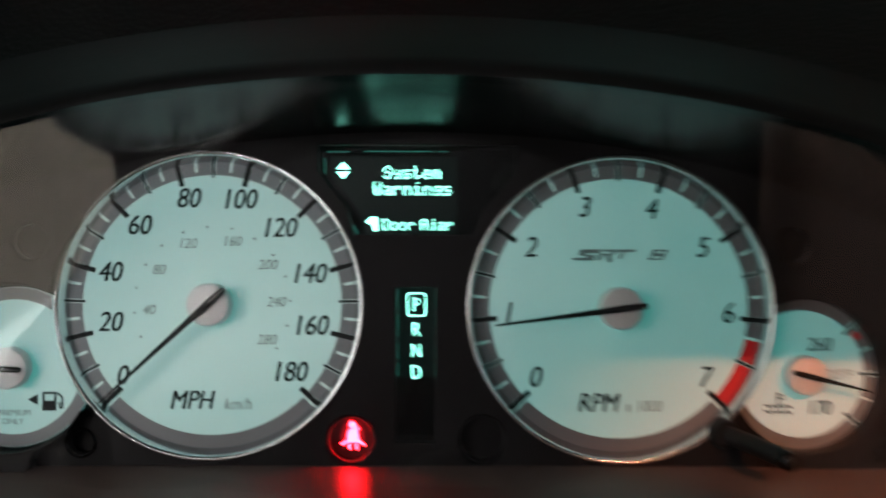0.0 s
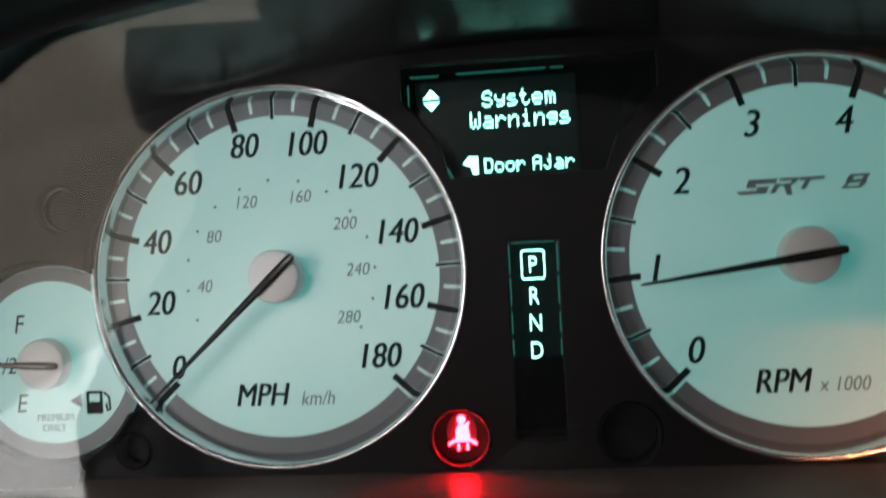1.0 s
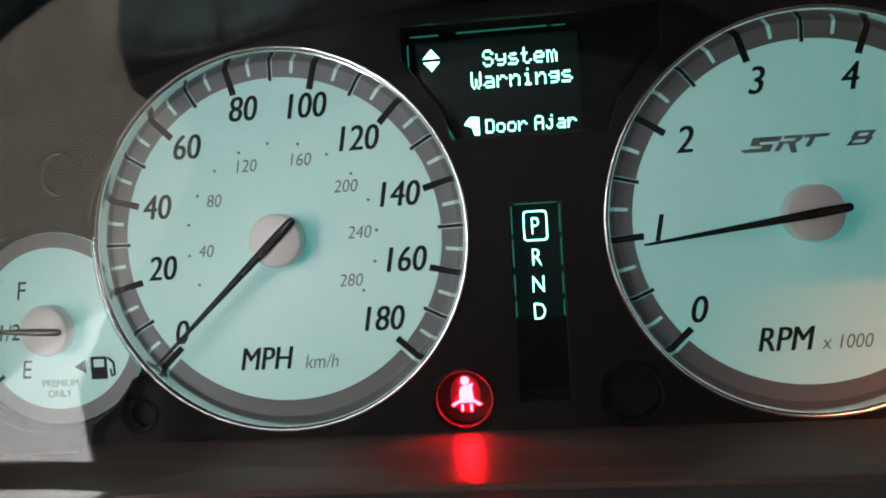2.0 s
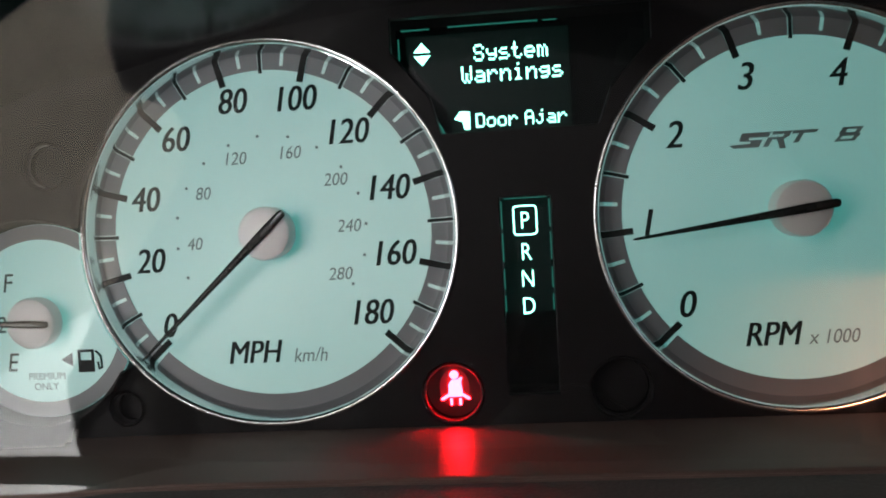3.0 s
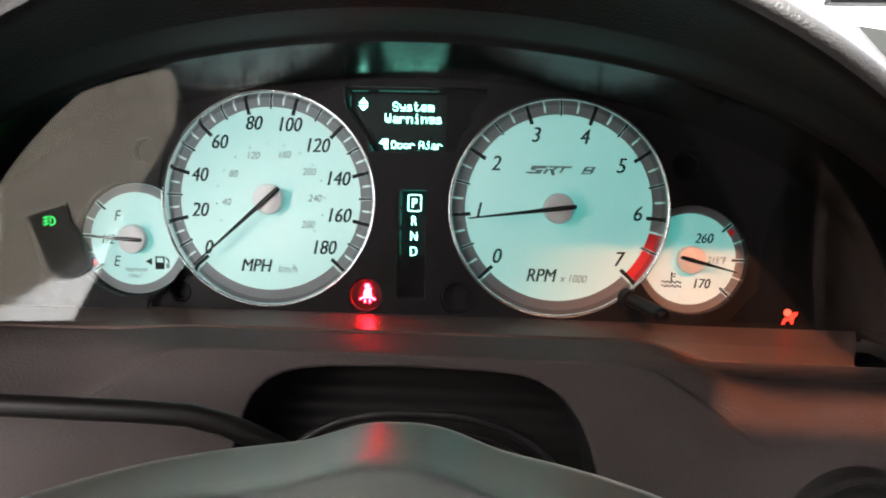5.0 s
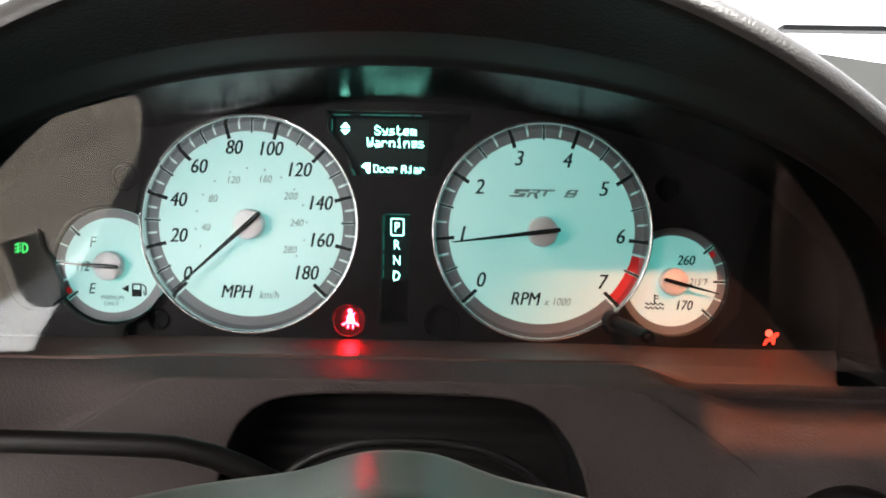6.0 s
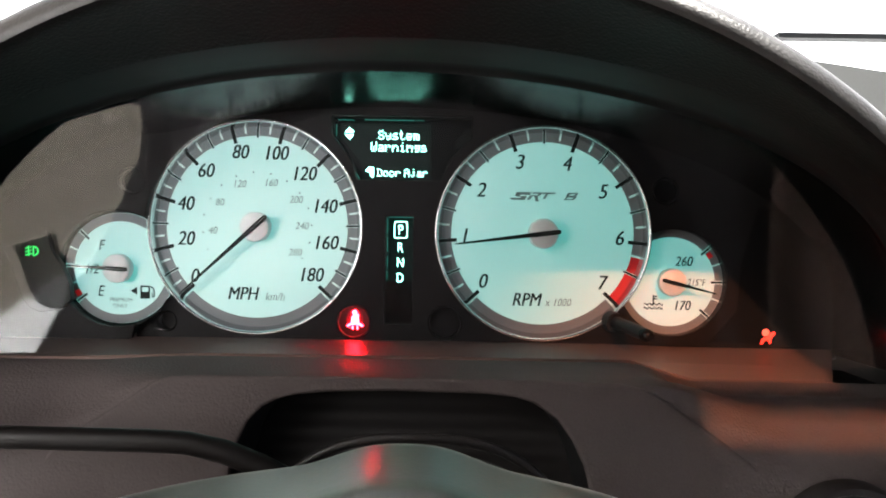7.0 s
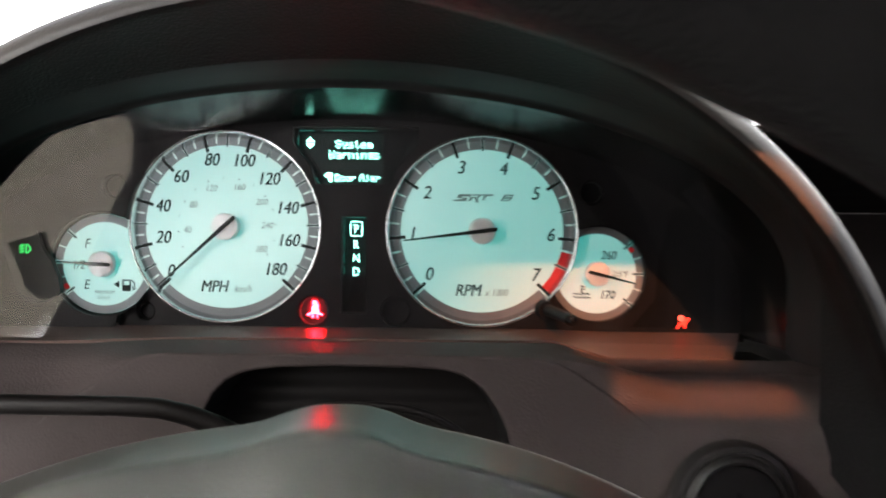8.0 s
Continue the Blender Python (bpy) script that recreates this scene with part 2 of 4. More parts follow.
def sheet(name, rows, mat, parent=None, label="", angle=50, thick=0.0):
    """A surface through rows of points, with thickness where asked."""
    bm = bmesh.new()
    grid = [[bm.verts.new(p) for p in row] for row in rows]
    for a, b in zip(grid, grid[1:]):
        for i in range(len(a) - 1):
            bm.faces.new((a[i], a[i + 1], b[i + 1], b[i]))
    bmesh.ops.recalc_face_normals(bm, faces=bm.faces)
    if thick:
        bmesh.ops.solidify(bm, geom=bm.faces[:], thickness=thick)
    return part(name, bm, mat, parent, label, angle=angle)


def box(name, low, high, mat, parent=None, label="", bevel=0.0):
    bm = bmesh.new()
    bmesh.ops.create_cube(bm, size=1)
    for v in bm.verts:
        v.co = [(a + b) / 2 + c * (b - a) for a, b, c in zip(low, high, v.co)]
    if bevel:
        bmesh.ops.bevel(bm, geom=bm.edges[:], offset=bevel, segments=3, affect="EDGES", profile=0.5)
    return part(name, bm, mat, parent, label, angle=30)


def tube(name, pts, radii, mat, parent=None, label="", n=20, flatten=1.0):
    """A tapered round bar along points."""
    bm = bmesh.new()
    pts = [Vector(p) for p in pts]
    rows = []
    for i, (p, r) in enumerate(zip(pts, radii)):
        d = (pts[min(i + 1, len(pts) - 1)] - pts[max(i - 1, 0)]).normalized()
        side = d.cross(Vector((0, 1, 0))).normalized()
        up = side.cross(d)
        rows.append([bm.verts.new(p + r * (math.cos(2 * math.pi * k / n) * side * flatten + math.sin(2 * math.pi * k / n) * up)) for k in range(n)])
    for a, b in zip(rows, rows[1:]):
        for k in range(n):
            bm.faces.new((a[k], a[(k + 1) % n], b[(k + 1) % n], b[k]))
    bm.faces.new(rows[0])
    bm.faces.new(rows[-1])
    return part(name, bm, mat, parent, label, angle=60)


# ---------------------------------------------------------------- outlines of the binnacle
SPEEDO, TACH, FUEL, TEMP = (-0.0743, 0.7496), (0.0753, 0.7485), (-0.1440, 0.7272), (0.1430, 0.7242)
R_BIG, R_SMALL = 0.0564, 0.0288
WING_DEPTH = 0.0065   # the driver's end of the mask stands this far in front of the big faces


def arch(x, a, b, z0):
    return z0 + b * math.sqrt(max(0.0, 1 - (x / a) ** 2))


def arch_line(y, a, b, z0, floor, n=72, lift=0.0):
    """Points along an arch from its left foot over the top to its right foot."""
    pts = [(-a - lift * 0.4, y, floor)]
    for i in range(n + 1):
        t = math.pi * (1 - i / n)
        x, z = a * math.cos(t), z0 + b * math.sin(t)
        if z > floor + 0.001:
            pts.append((x * (1 + lift * 0.4 / a), y, z + lift * math.sin(t)))
    pts.append((a + lift * 0.4, y, floor))
    return pts


def resample(pts, n):
    pts = [Vector(p) for p in pts]
    lengths = [0.0]
    for p, q in zip(pts, pts[1:]):
        lengths.append(lengths[-1] + (q - p).length)
    out, k = [], 0
    for i in range(n):
        s = lengths[-1] * i / (n - 1)
        while k < len(pts) - 2 and lengths[k + 1] < s:
            k += 1
        f = (s - lengths[k]) / max(lengths[k + 1] - lengths[k], 1e-9)
        out.append(tuple(pts[k].lerp(pts[k + 1], min(f, 1.0))))
    return out


def union_outline(c1, r1, c2, r2, n=140):
    """The outline of two overlapping circles."""
    d = Vector((c2[0] - c1[0], c2[1] - c1[1]))
    mid = Vector(c1) + d.normalized() * ((r1 + d.length - r2) / 2)
    out = []
    for i in range(n):
        w = Vector((math.cos(2 * math.pi * i / n), math.sin(2 * math.pi * i / n)))
        far = 0
        for c, r in ((c1, r1), (c2, r2)):
            o = mid - Vector(c)
            bq = o.dot(w)
            disc = bq * bq - o.dot(o) + r * r
            if disc >= 0:
                far = max(far, -bq + math.sqrt(disc))
        out.append(tuple(mid + far * w))
    return out


# ---------------------------------------------------------------- the dashboard round the gauges
dashboard = thing("dashboard", (0, 0, 0), "dark grey grained dashboard with an arched hood over the gauges", "dashboard", kind="structure")
N = 160
inner0 = resample(arch_line(-0.003, 0.226, 0.098, 0.7145, 0.688), N)
inner1 = resample(arch_line(-0.057, 0.230, 0.100, 0.7210, 0.688), N)
inner2 = resample(arch_line(-0.0585, 0.231, 0.102, 0.7215, 0.686), N)
sheet("inner_ceiling", [inner0, inner1], PIANO, dashboard, "gloss black inner ceiling that mirrors the display")
# trim band between the ceiling and the hood
band = [inner1, inner2] + [resample(arch_line(y, 0.231 + d * 0.6, 0.102 + d * 2.0, 0.7215 - d, 0.684), N) for y, d in ((-0.064, 0.0012), (-0.074, 0.0034), (-0.082, 0.0050), (-0.0855, 0.0062))]
sheet("inner_trim_band", band, BLACK, dashboard, "dull black trim band inside the hood")
# grained hood: underside, rolled lip and top
lip = []
for i in range(12):
    s = i / 11
    y = -0.0855 - 0.040 * s
    lip.append(resample(arch_line(y, 0.2347 + 0.0153 * s, 0.1144 + 0.0936 * s, 0.7153 - 0.0763 * s + 0.002 * math.sin(math.pi * s), 0.640 - 0.03 * s), N))
for y, up in ((-0.1285, 0.0006), (-0.1303, 0.0018), (-0.1308, 0.0034), (-0.1302, 0.0058), (-0.1283, 0.0086), (-0.1250, 0.0114), (-0.1200, 0.0140), (-0.1130, 0.0160), (-0.104, 0.0170), (-0.090, 0.0170), (-0.065, 0.0146), (-0.02, 0.0090), (0.05, 0.0), (0.12, -0.010), (0.20, -0.020)):
    lip.append(resample(arch_line(y, 0.250 + up, 0.208 + up, 0.639, 0.610), N))
# Same hood vinyl: shaded underside in a darker tone, lit top in a lighter one.
sheet("hood_underside", lip[:14], LEATHER, dashboard, "grained underside of the hood, toned dark for shade")
sheet("hood", lip[13:], VINYL_LIT, dashboard, "grained vinyl hood, toned lighter as lit")


def lower_profile(x):
    """The lower panel's section at x: ledge, crease, rolled front."""
    a = min(max((abs(x - 0.007) - 0.095) / 0.065, 0.0), 1.0)
    if x > 0:
        a = min(max((x - 0.110) / 0.034, 0.0), 1.0)
    a = a * a * (3 - 2 * a)
    low = a
    if x > 0:
        low = min(max((x - 0.112) / 0.065, 0.0), 1.0)
        low = low * low * (3 - 2 * low)
    mid = [(-0.0450, 0.6870), (-0.0458, 0.6885), (-0.0466, 0.6893), (-0.066, 0.6884), (-0.078, 0.6875), (-0.084, 0.6862), (-0.086, 0.680), (-0.0865, 0.670), (-0.087, 0.650), (-0.087, 0.60), (-0.085, 0.54)]
    side = [(-0.0440, 0.6795), (-0.0458, 0.6812), (-0.0464, 0.6806), (-0.0430, 0.6735), (-0.0560, 0.6722), (-0.0700, 0.6695), (-0.0810, 0.6630), (-0.088, 0.6540), (-0.092, 0.6420), (-0.094, 0.60), (-0.092, 0.54)]
    if x < 0:
        side[:5] = [(-0.0446, 0.6862), (-0.0458, 0.6866), (-0.0468, 0.6863), (-0.0510, 0.6840), (-0.0580, 0.6796)]
    ease = [a] * 4 + [low] * 7
    return [(m[0] + (s[0] - m[0]) * k, m[1] + (s[1] - m[1]) * k) for m, s, k in zip(mid, side, ease)]


rows = []
for i in range(140):
    x = -0.30 + 0.56 * i / 139
    prof = resample([(x, y, z) for y, z in lower_profile(x)], 70)
    rows.append(prof)
bm = bmesh.new()
grid = [[bm.verts.new(p) for p in row] for row in rows]
for a, b in zip(grid, grid[1:]):
    for i in range(69):
        # left open behind the column opening
        if -0.098 < a[i].co.x < 0.112 and a[i].co.z < 0.6850:
            continue
        bm.faces.new((a[i], a[i + 1], b[i + 1], b[i]))
part("lower_panel", bm, SLATE, dashboard, "grained slate grey lower panel", angle=35)

# smooth floor between the mask and the lens, with a fine raised front edge
floor_rows = []
for i in range(120):
    row = []
    for y, z in ((0.004, 0.6918), (-0.012, 0.6915), (-0.030, 0.6906), (-0.0425, 0.6899), (-0.0448, 0.6897), (-0.0454, 0.6890), (-0.0444, 0.6860)):
        # the passenger's end is cut at a slant
        x = -0.226 + (0.454 + 0.46 * min(y, 0.0)) * i / 119
        dip = 0.0028 * min(max((abs(x - 0.007) - 0.095) / 0.065, 0.0), 1.0)
        if x > 0:
            dip = 0.0085 * min(max((x - 0.112) / 0.030, 0.0), 1.0)
        row.append((x, y, z - dip * min(1.0, -y / 0.04)))
    floor_rows.append(row)
sheet("inner_floor", floor_rows, FLOOR, dashboard, "smooth dark floor under the lens", angle=60)
tube("floor_edge", [(row[4][0], row[4][1], row[4][2] + 0.0001) for row in floor_rows], [0.0006] * len(floor_rows), FLOOR, dashboard, "rounded front edge of the floor", n=10)
box("floor_end", (0.2000, -0.0400, 0.6500), (0.2350, 0.0030, 0.6790), BLACK, dashboard, "black end of the gauge hollow", bevel=0.001)

# column panel: a trapezoid with the arched opening for the column
crease = [(-0.146, 0.646), (-0.1315, 0.6605), (-0.1167, 0.6695), (-0.1044, 0.6775), (-0.0955, 0.6836), (-0.0880, 0.6862), (-0.0780, 0.6868), (0.0, 0.6872), (0.080, 0.6868), (0.099, 0.6858), (0.108, 0.6838), (0.1156, 0.6800), (0.1329, 0.6685), (0.150, 0.6560), (0.165, 0.645)]
opening = [(0.0932, 0.56), (0.0907, 0.633), (0.0857, 0.653), (0.0804, 0.6645), (0.0737, 0.6735), (0.0637, 0.6802), (0.0552, 0.6828), (0.0432, 0.6838), (0.0032, 0.6844), (-0.0238, 0.6836), (-0.0368, 0.6822), (-0.0443, 0.6802), (-0.0513, 0.6765), (-0.0576, 0.6698), (-0.0613, 0.662), (-0.0653, 0.647), (-0.0668, 0.633), (-0.0678, 0.56)]
flat("column_panel", [crease + [(0.175, 0.56)] + opening + [(-0.155, 0.56)]], SLATE, dashboard, y=-0.0855, thick=0.0036, bevel=0.0016, label="slate grey panel with an arched opening for the column")

# dark hollow behind the column opening
hollow = []
for s in range(8):
    f = s / 7
    hollow.append([(0.010 + (x - 0.010) * (1 - 0.07 * f), -0.0882 + 0.028 * f, 0.56 + (z - 0.56) * (1 - 0.02 * f)) for x, z in opening])
sheet("opening_lip", hollow, BLACK, dashboard, "black lip of the column opening")
back = []
for s in range(131):
    f = s / 130
    back.append([(-0.080 + 0.180 * i / 23, -0.0620 - 0.00015 * math.sin(math.pi * f * 34), 0.56 + 0.124 * f) for i in range(24)])
sheet("column_gaiter", back, COLLAR, dashboard, "black ribbed column gaiter")
for k, (rx, rz) in enumerate(((0.065, 0.064), (0.0595, 0.0575), (0.054, 0.052))):
    pts = []
    for d in range(0, 181, 4):
        c, w = math.cos(radians(d)), math.sin(radians(d))
        pts.append((0.015 + rx * math.copysign(abs(c) ** 0.77, c), -0.098 - 0.005 * k, 0.602 + rz * w ** 0.77))
    tube("gaiter_ridge", pts, [0.0020] * len(pts), COLLAR, dashboard, "black ridge of the column gaiter")

# cluster mask with its holes
mask = thing("gauge_mask", (0, 0, 0), "dull black plastic mask round the four gauges", "dash trim", kind="structure")
outer = [(x, z) for x, y, z in resample(arch_line(0, 0.228, 0.0995, 0.7145, 0.686), 150)]
DISPLAY = [(-0.0355, 0.8085), (-0.0355, 0.7985), (-0.0250, 0.7850), (-0.0222, 0.7745), (0.0225, 0.7745), (0.0262, 0.7850), (0.0380, 0.7975), (0.0380, 0.8085)]
GEAR = [(-0.0070, 0.7565), (-0.0070, 0.6995), (0.0083, 0.6995), (0.0083, 0.7565)]
BELT, DUMMY, SMALL_L, SMALL_R = (-0.0226, 0.7010), (0.0250, 0.7010), (-0.1200, 0.7000), (0.118, 0.700)
BUMP_L, BUMP_R = (-0.1363, 0.7724), (0.1385, 0.7715)
flat("mask_plate", [outer, union_outline(SPEEDO, R_BIG - 0.0008, FUEL, R_SMALL + 0.0018), union_outline(TACH, R_BIG - 0.0008, TEMP, R_SMALL - 0.0006), DISPLAY, GEAR,
                    ring_pts(0.0085, 40, *BELT), ring_pts(0.0085, 40, *DUMMY), ring_pts(0.0048, 32, *SMALL_L), ring_pts(0.0066, 36, *BUMP_L), ring_pts(0.0066, 36, *BUMP_R)],
     MASK, mask, y=-0.0010, thick=0.0034, bevel=0.0005)
# the driver's side of the mask bends a little towards the driver
plate = bpy.data.objects["mask_plate"]


def wing_step(x):
    """How far the mask stands towards the driver at x."""
    f = min(max((-0.1175 - x) / 0.012, 0.0), 1.0)
    return WING_DEPTH * f * f * (3 - 2 * f)


cut_at, cut_n = Vector((-0.118, 0, 0.765)), Vector((0.97, 0, -0.24))
bm = bmesh.new()
bm.from_mesh(plate.data)
bmesh.ops.bisect_plane(bm, geom=bm.verts[:] + bm.edges[:] + bm.faces[:], plane_co=cut_at, plane_no=cut_n, clear_outer=True)
for k in range(16):
    bmesh.ops.bisect_plane(bm, geom=bm.verts[:] + bm.edges[:] + bm.faces[:], plane_co=(-0.116 - 0.001 * k, 0, 0), plane_no=(1, 0, 0))
for v in bm.verts:
    v.co.y -= wing_step(v.co.x)
part("mask_wing", bm, MASK, mask, "dull black side of the mask")
bm = bmesh.new()
bm.from_mesh(plate.data)
bmesh.ops.bisect_plane(bm, geom=bm.verts[:] + bm.edges[:] + bm.faces[:], plane_co=cut_at, plane_no=cut_n, clear_inner=True)
bm.to_mesh(plate.data)
bm.free()
flat("backing_plate", [outer], BLACK, mask, y=0.0160, thick=0.0020)
# wells round the small gauges, between the mask and the faces
for c, r in ((FUEL, R_SMALL + 0.0018), (TEMP, R_SMALL - 0.0006)):
    big = SPEEDO if c is FUEL else TACH
    away = math.degrees(math.atan2(c[1] - big[1], c[0] - big[0]))
    d = math.hypot(c[0] - big[0], c[1] - big[1])
    cut = 180 - math.degrees(math.acos((d * d + r * r - (R_BIG + 0.001) ** 2) / (2 * d * r)))
    arc = [(c[0] + r * math.cos(radians(away + cut * (k / 40 - 1))), c[1] + r * math.sin(radians(away + cut * (k / 40 - 1)))) for k in range(81)]
    sheet("gauge_well", [[(x, y, z) for x, z in arc] for y in (-0.0042 - (WING_DEPTH if c is FUEL else 0.0), 0.0005, 0.0050)], PIANO, mask, thick=0.0006)
for c, r in ((BELT, 0.0085), (DUMMY, 0.0085), (SMALL_L, 0.0048), (BUMP_L, 0.0066), (BUMP_R, 0.0066)):
    w = lathe("lamp_cup", [(r, 0.0036), (r, -0.0016), (r - 0.0004, -0.0020), (0, -0.0020)], HOLE, mask, 48, "dark lamp cup", caps=False)
    w.location = (c[0], -wing_step(c[0]), c[1])
    if c is not BELT:
        plug = lathe("cup_floor", [(r - 0.0005, -0.0017), (r - 0.0008, -0.0008), (0, -0.0006)], MASK, mask, 48, "dull black plug in the cup", caps=False)
        plug.location = (c[0], -wing_step(c[0]), c[1])
    rim = lathe("cup_rim", [(r, 0.0043), (r + 0.0004, 0.0047), (r + 0.0008, 0.0043)], PIANO, mask, 48, caps=False)
    rim.location = (c[0], -wing_step(c[0]), c[1])
# flush corner pods for lamps that are out, beside the small gauges
POD = [(-0.2005, 0.7375), (-0.1782, 0.7448), (-0.1765, 0.7362), (-0.1705, 0.7276), (-0.167, 0.7194), (-0.166, 0.7114), (-0.1707, 0.7072), (-0.1765, 0.7054), (-0.1823, 0.7051), (-0.1865, 0.7069), (-0.1905, 0.7114), (-0.1933, 0.7194), (-0.1973, 0.7315)]
flat("lamp_pod", [POD], BLACK, mask, y=-0.0030 - WING_DEPTH, thick=0.0046, bevel=0.0004, label="smoked lamp pod")
flat("lamp_pod", [[(0.1625, 0.6935), (0.2105, 0.6932), (0.2105, 0.7634), (0.186, 0.7634), (0.1780, 0.735), (0.1765, 0.7100)]], PIANO, mask, y=-0.0044, thick=0.0004, label="smoked lamp pod")

# ---------------------------------------------------------------- gauges
def gauge_ring(parent):
    lathe("bezel_wall", [(0.0525, -0.0004), (0.0526, 0.0004), (0.0535, 0.0022), (0.0543, 0.0041), (0.0546, 0.0041), (0.0546, -0.0020), (0.0525, -0.0020)],
          WALL, parent, 160, "polished silver inner wall", closed=True, angle=50)
    lathe("bezel", [(0.0543, 0.0040), (0.0545, 0.0045), (0.0549, 0.0050), (0.0554, 0.0053), (0.0557, 0.0053), (0.0561, 0.0050), (0.0563, 0.0045), (0.0564, 0.0038), (0.0564, -0.0020), (0.0547, -0.0020), (0.0547, 0.0040)],
          CHROME, parent, 160, "polished chrome bezel", closed=True, angle=50)


def needle(parent, angle, length, tail, height, wide, hub_r):
    hub = lathe("hub", [(hub_r, 0.0006), (hub_r, height - 0.0034), (hub_r - 0.0004, height - 0.0024), (hub_r - 0.0014, height - 0.0019), (0.0, height - 0.0016)], HUB, parent, 64, "satin silver hub cap")
    c, s = math.cos(radians(angle)), math.sin(radians(angle))
    bm = bmesh.new()
    rows = []
    for d, w, h in ((-tail, 0.55, 0.8), (-tail + 0.0008, 0.9, 1.0), (0.0, 1.0, 1.0), (length * 0.25, 0.80, 0.9), (length * 0.6, 0.55, 0.7), (length * 0.97, 0.30, 0.5), (length, 0.16, 0.4)):
        w, h = w * wide / 2, h * 0.0011
        sec = ((-w, 0), (-w, h * 0.6), (-w * 0.35, h), (w * 0.35, h), (w, h * 0.6), (w, 0))
        rows.append([bm.verts.new((d * c - u * s, -(height - 0.0014 + v), d * s + u * c)) for u, v in sec])
    for a, b in zip(rows, rows[1:]):
        for k in range(6):
            bm.faces.new((a[k], a[(k + 1) % 6], b[(k + 1) % 6], b[k]))
    bm.faces.new(rows[0])
    bm.faces.new(rows[-1])
    part("needle", bm, NEEDLE, hub, "black tapered needle", angle=25)


def big_face(parent):
    return flat("face", [ring_pts(0.0536, 128)], DIAL, parent, y=0.0006, thick=0.0006)


def scale_marks(parent, angle_of, first, last, major, half, minor, red=None):
    """Band segments, ticks and half ticks of a big gauge."""
    y = 0.0
    gap = 0.85
    steps = int(round((last - first) / half))
    for k in range(steps):
        v0, v1 = first + k * half, first + (k + 1) * half
        a0, a1 = angle_of(v0), angle_of(v1)
        g0 = gap * 1.35 if abs(v0 / major - round(v0 / major)) < 1e-6 else gap
        g1 = gap * 1.35 if abs(v1 / major - round(v1 / major)) < 1e-6 else gap
        colour, lab = (PRINT_RED, "red zone segment") if red and v0 >= red - 1e-6 else (DIAL_SILVER, "")
        mid = (a0 + a1) / 2
        if colour is PRINT_RED:
            flat("band_segment", [arc_band(0.0480, 0.0526, a0 - g0, a1 + g1)], colour, parent, y=y, thick=0.0002, label=lab)
            continue
        if red and v1 > red - half - 1e-6 and v0 < red and v0 >= red - half - 1e-6:
            flat("band_segment", [arc_band(0.0480, 0.0526, mid + 0.8, a1 + g1)], PRINT_RED, parent, y=y, thick=0.0002, label="red zone segment")
            flat("band_segment", [arc_band(0.0477, 0.0526, a0 - g0, mid + 2.0)], DIAL_SILVER, parent, y=y, thick=0.0002)
            continue
        notch = ring_pts(0.0526, 4, a0=a0 - g0, a1=mid + 0.60) + ring_pts(0.0489, 2, a0=mid + 0.60, a1=mid - 0.60) + ring_pts(0.0526, 4, a0=mid - 0.60, a1=a1 + g1)
        flat("band_segment", [notch + ring_pts(0.0477, 6, a0=a1 + g1, a1=a0 - g0)], colour, parent, y=y, thick=0.0002)
    for k in range(steps + 1):
        v = first + k * half
        whole = abs(v / major - round(v / major)) < 1e-6
        flat("tick", [bar_at(angle_of(v), 0.0449 if whole else 0.0467, 0.0526, 0.0019 if whole else 0.0010)], PRINT, parent, y=-0.0002, thick=0.0002)
    a0, a1 = angle_of(last), angle_of(first) - 360
    flat("lower_band", [arc_band(0.0478, 0.0526, a0 - 2.2, a1 + 2.2)], DIAL_SILVER, parent, y=y, thick=0.0002)


def script_badge(parent, x, z, size, mat, y):
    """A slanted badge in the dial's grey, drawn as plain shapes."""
    s = size
    for shape in ([(0, 0), (1.5, 0), (1.75, 0.45), (0.95, 0.45), (0.95, 0.6), (2.1, 0.6), (2.3, 0.9), (0.55, 0.9), (0.35, 0.42), (1.05, 0.36), (1.0, 0.24), (-0.25, 0.2)],
                  [(1.75, 0), (2.05, 0), (2.35, 0.42), (2.6, 0.42), (2.75, -0.15), (3.1, -0.15), (3.0, 0.4), (3.35, 0.6), (3.55, 0.9), (2.4, 0.9), (2.35, 0.72), (3.1, 0.72), (2.95, 0.56), (2.1, 0.56)],
                  [(3.55, 0.15), (3.85, 0.15), (4.2, 0.7), (4.9, 0.7), (5.1, 0.9), (3.6, 0.9), (3.5, 0.7), (3.9, 0.7)],
                  [(5.9, 0.05), (7.1, 0.05), (7.5, 0.45), (7.4, 0.52), (7.7, 0.9), (6.5, 0.9), (6.2, 0.52), (6.3, 0.45)]):
        holes = [[(6.25, 0.18), (6.95, 0.18), (7.1, 0.36), (6.45, 0.36)], [(6.6, 0.58), (7.15, 0.58), (7.3, 0.76), (6.75, 0.76)]] if shape[0][0] > 5 else []
        flat("badge_shape", [[(x + (u - 3.75) * s, z + (v - 0.45) * s) for u, v in line] for line in [shape] + holes], mat, parent, y=y, thick=0.0001)


speedo = thing("speedometer", (SPEEDO[0], 0, SPEEDO[1]), "white backlit speedometer with a chrome bezel, needle at zero", "gauge", "gauges in the cluster")
speedo_face = big_face(speedo)


def mph(v):
    return 90 + (90 - v) * 1.478


scale_marks(speedo_face, mph, 0, 180, 20, 10, 5)
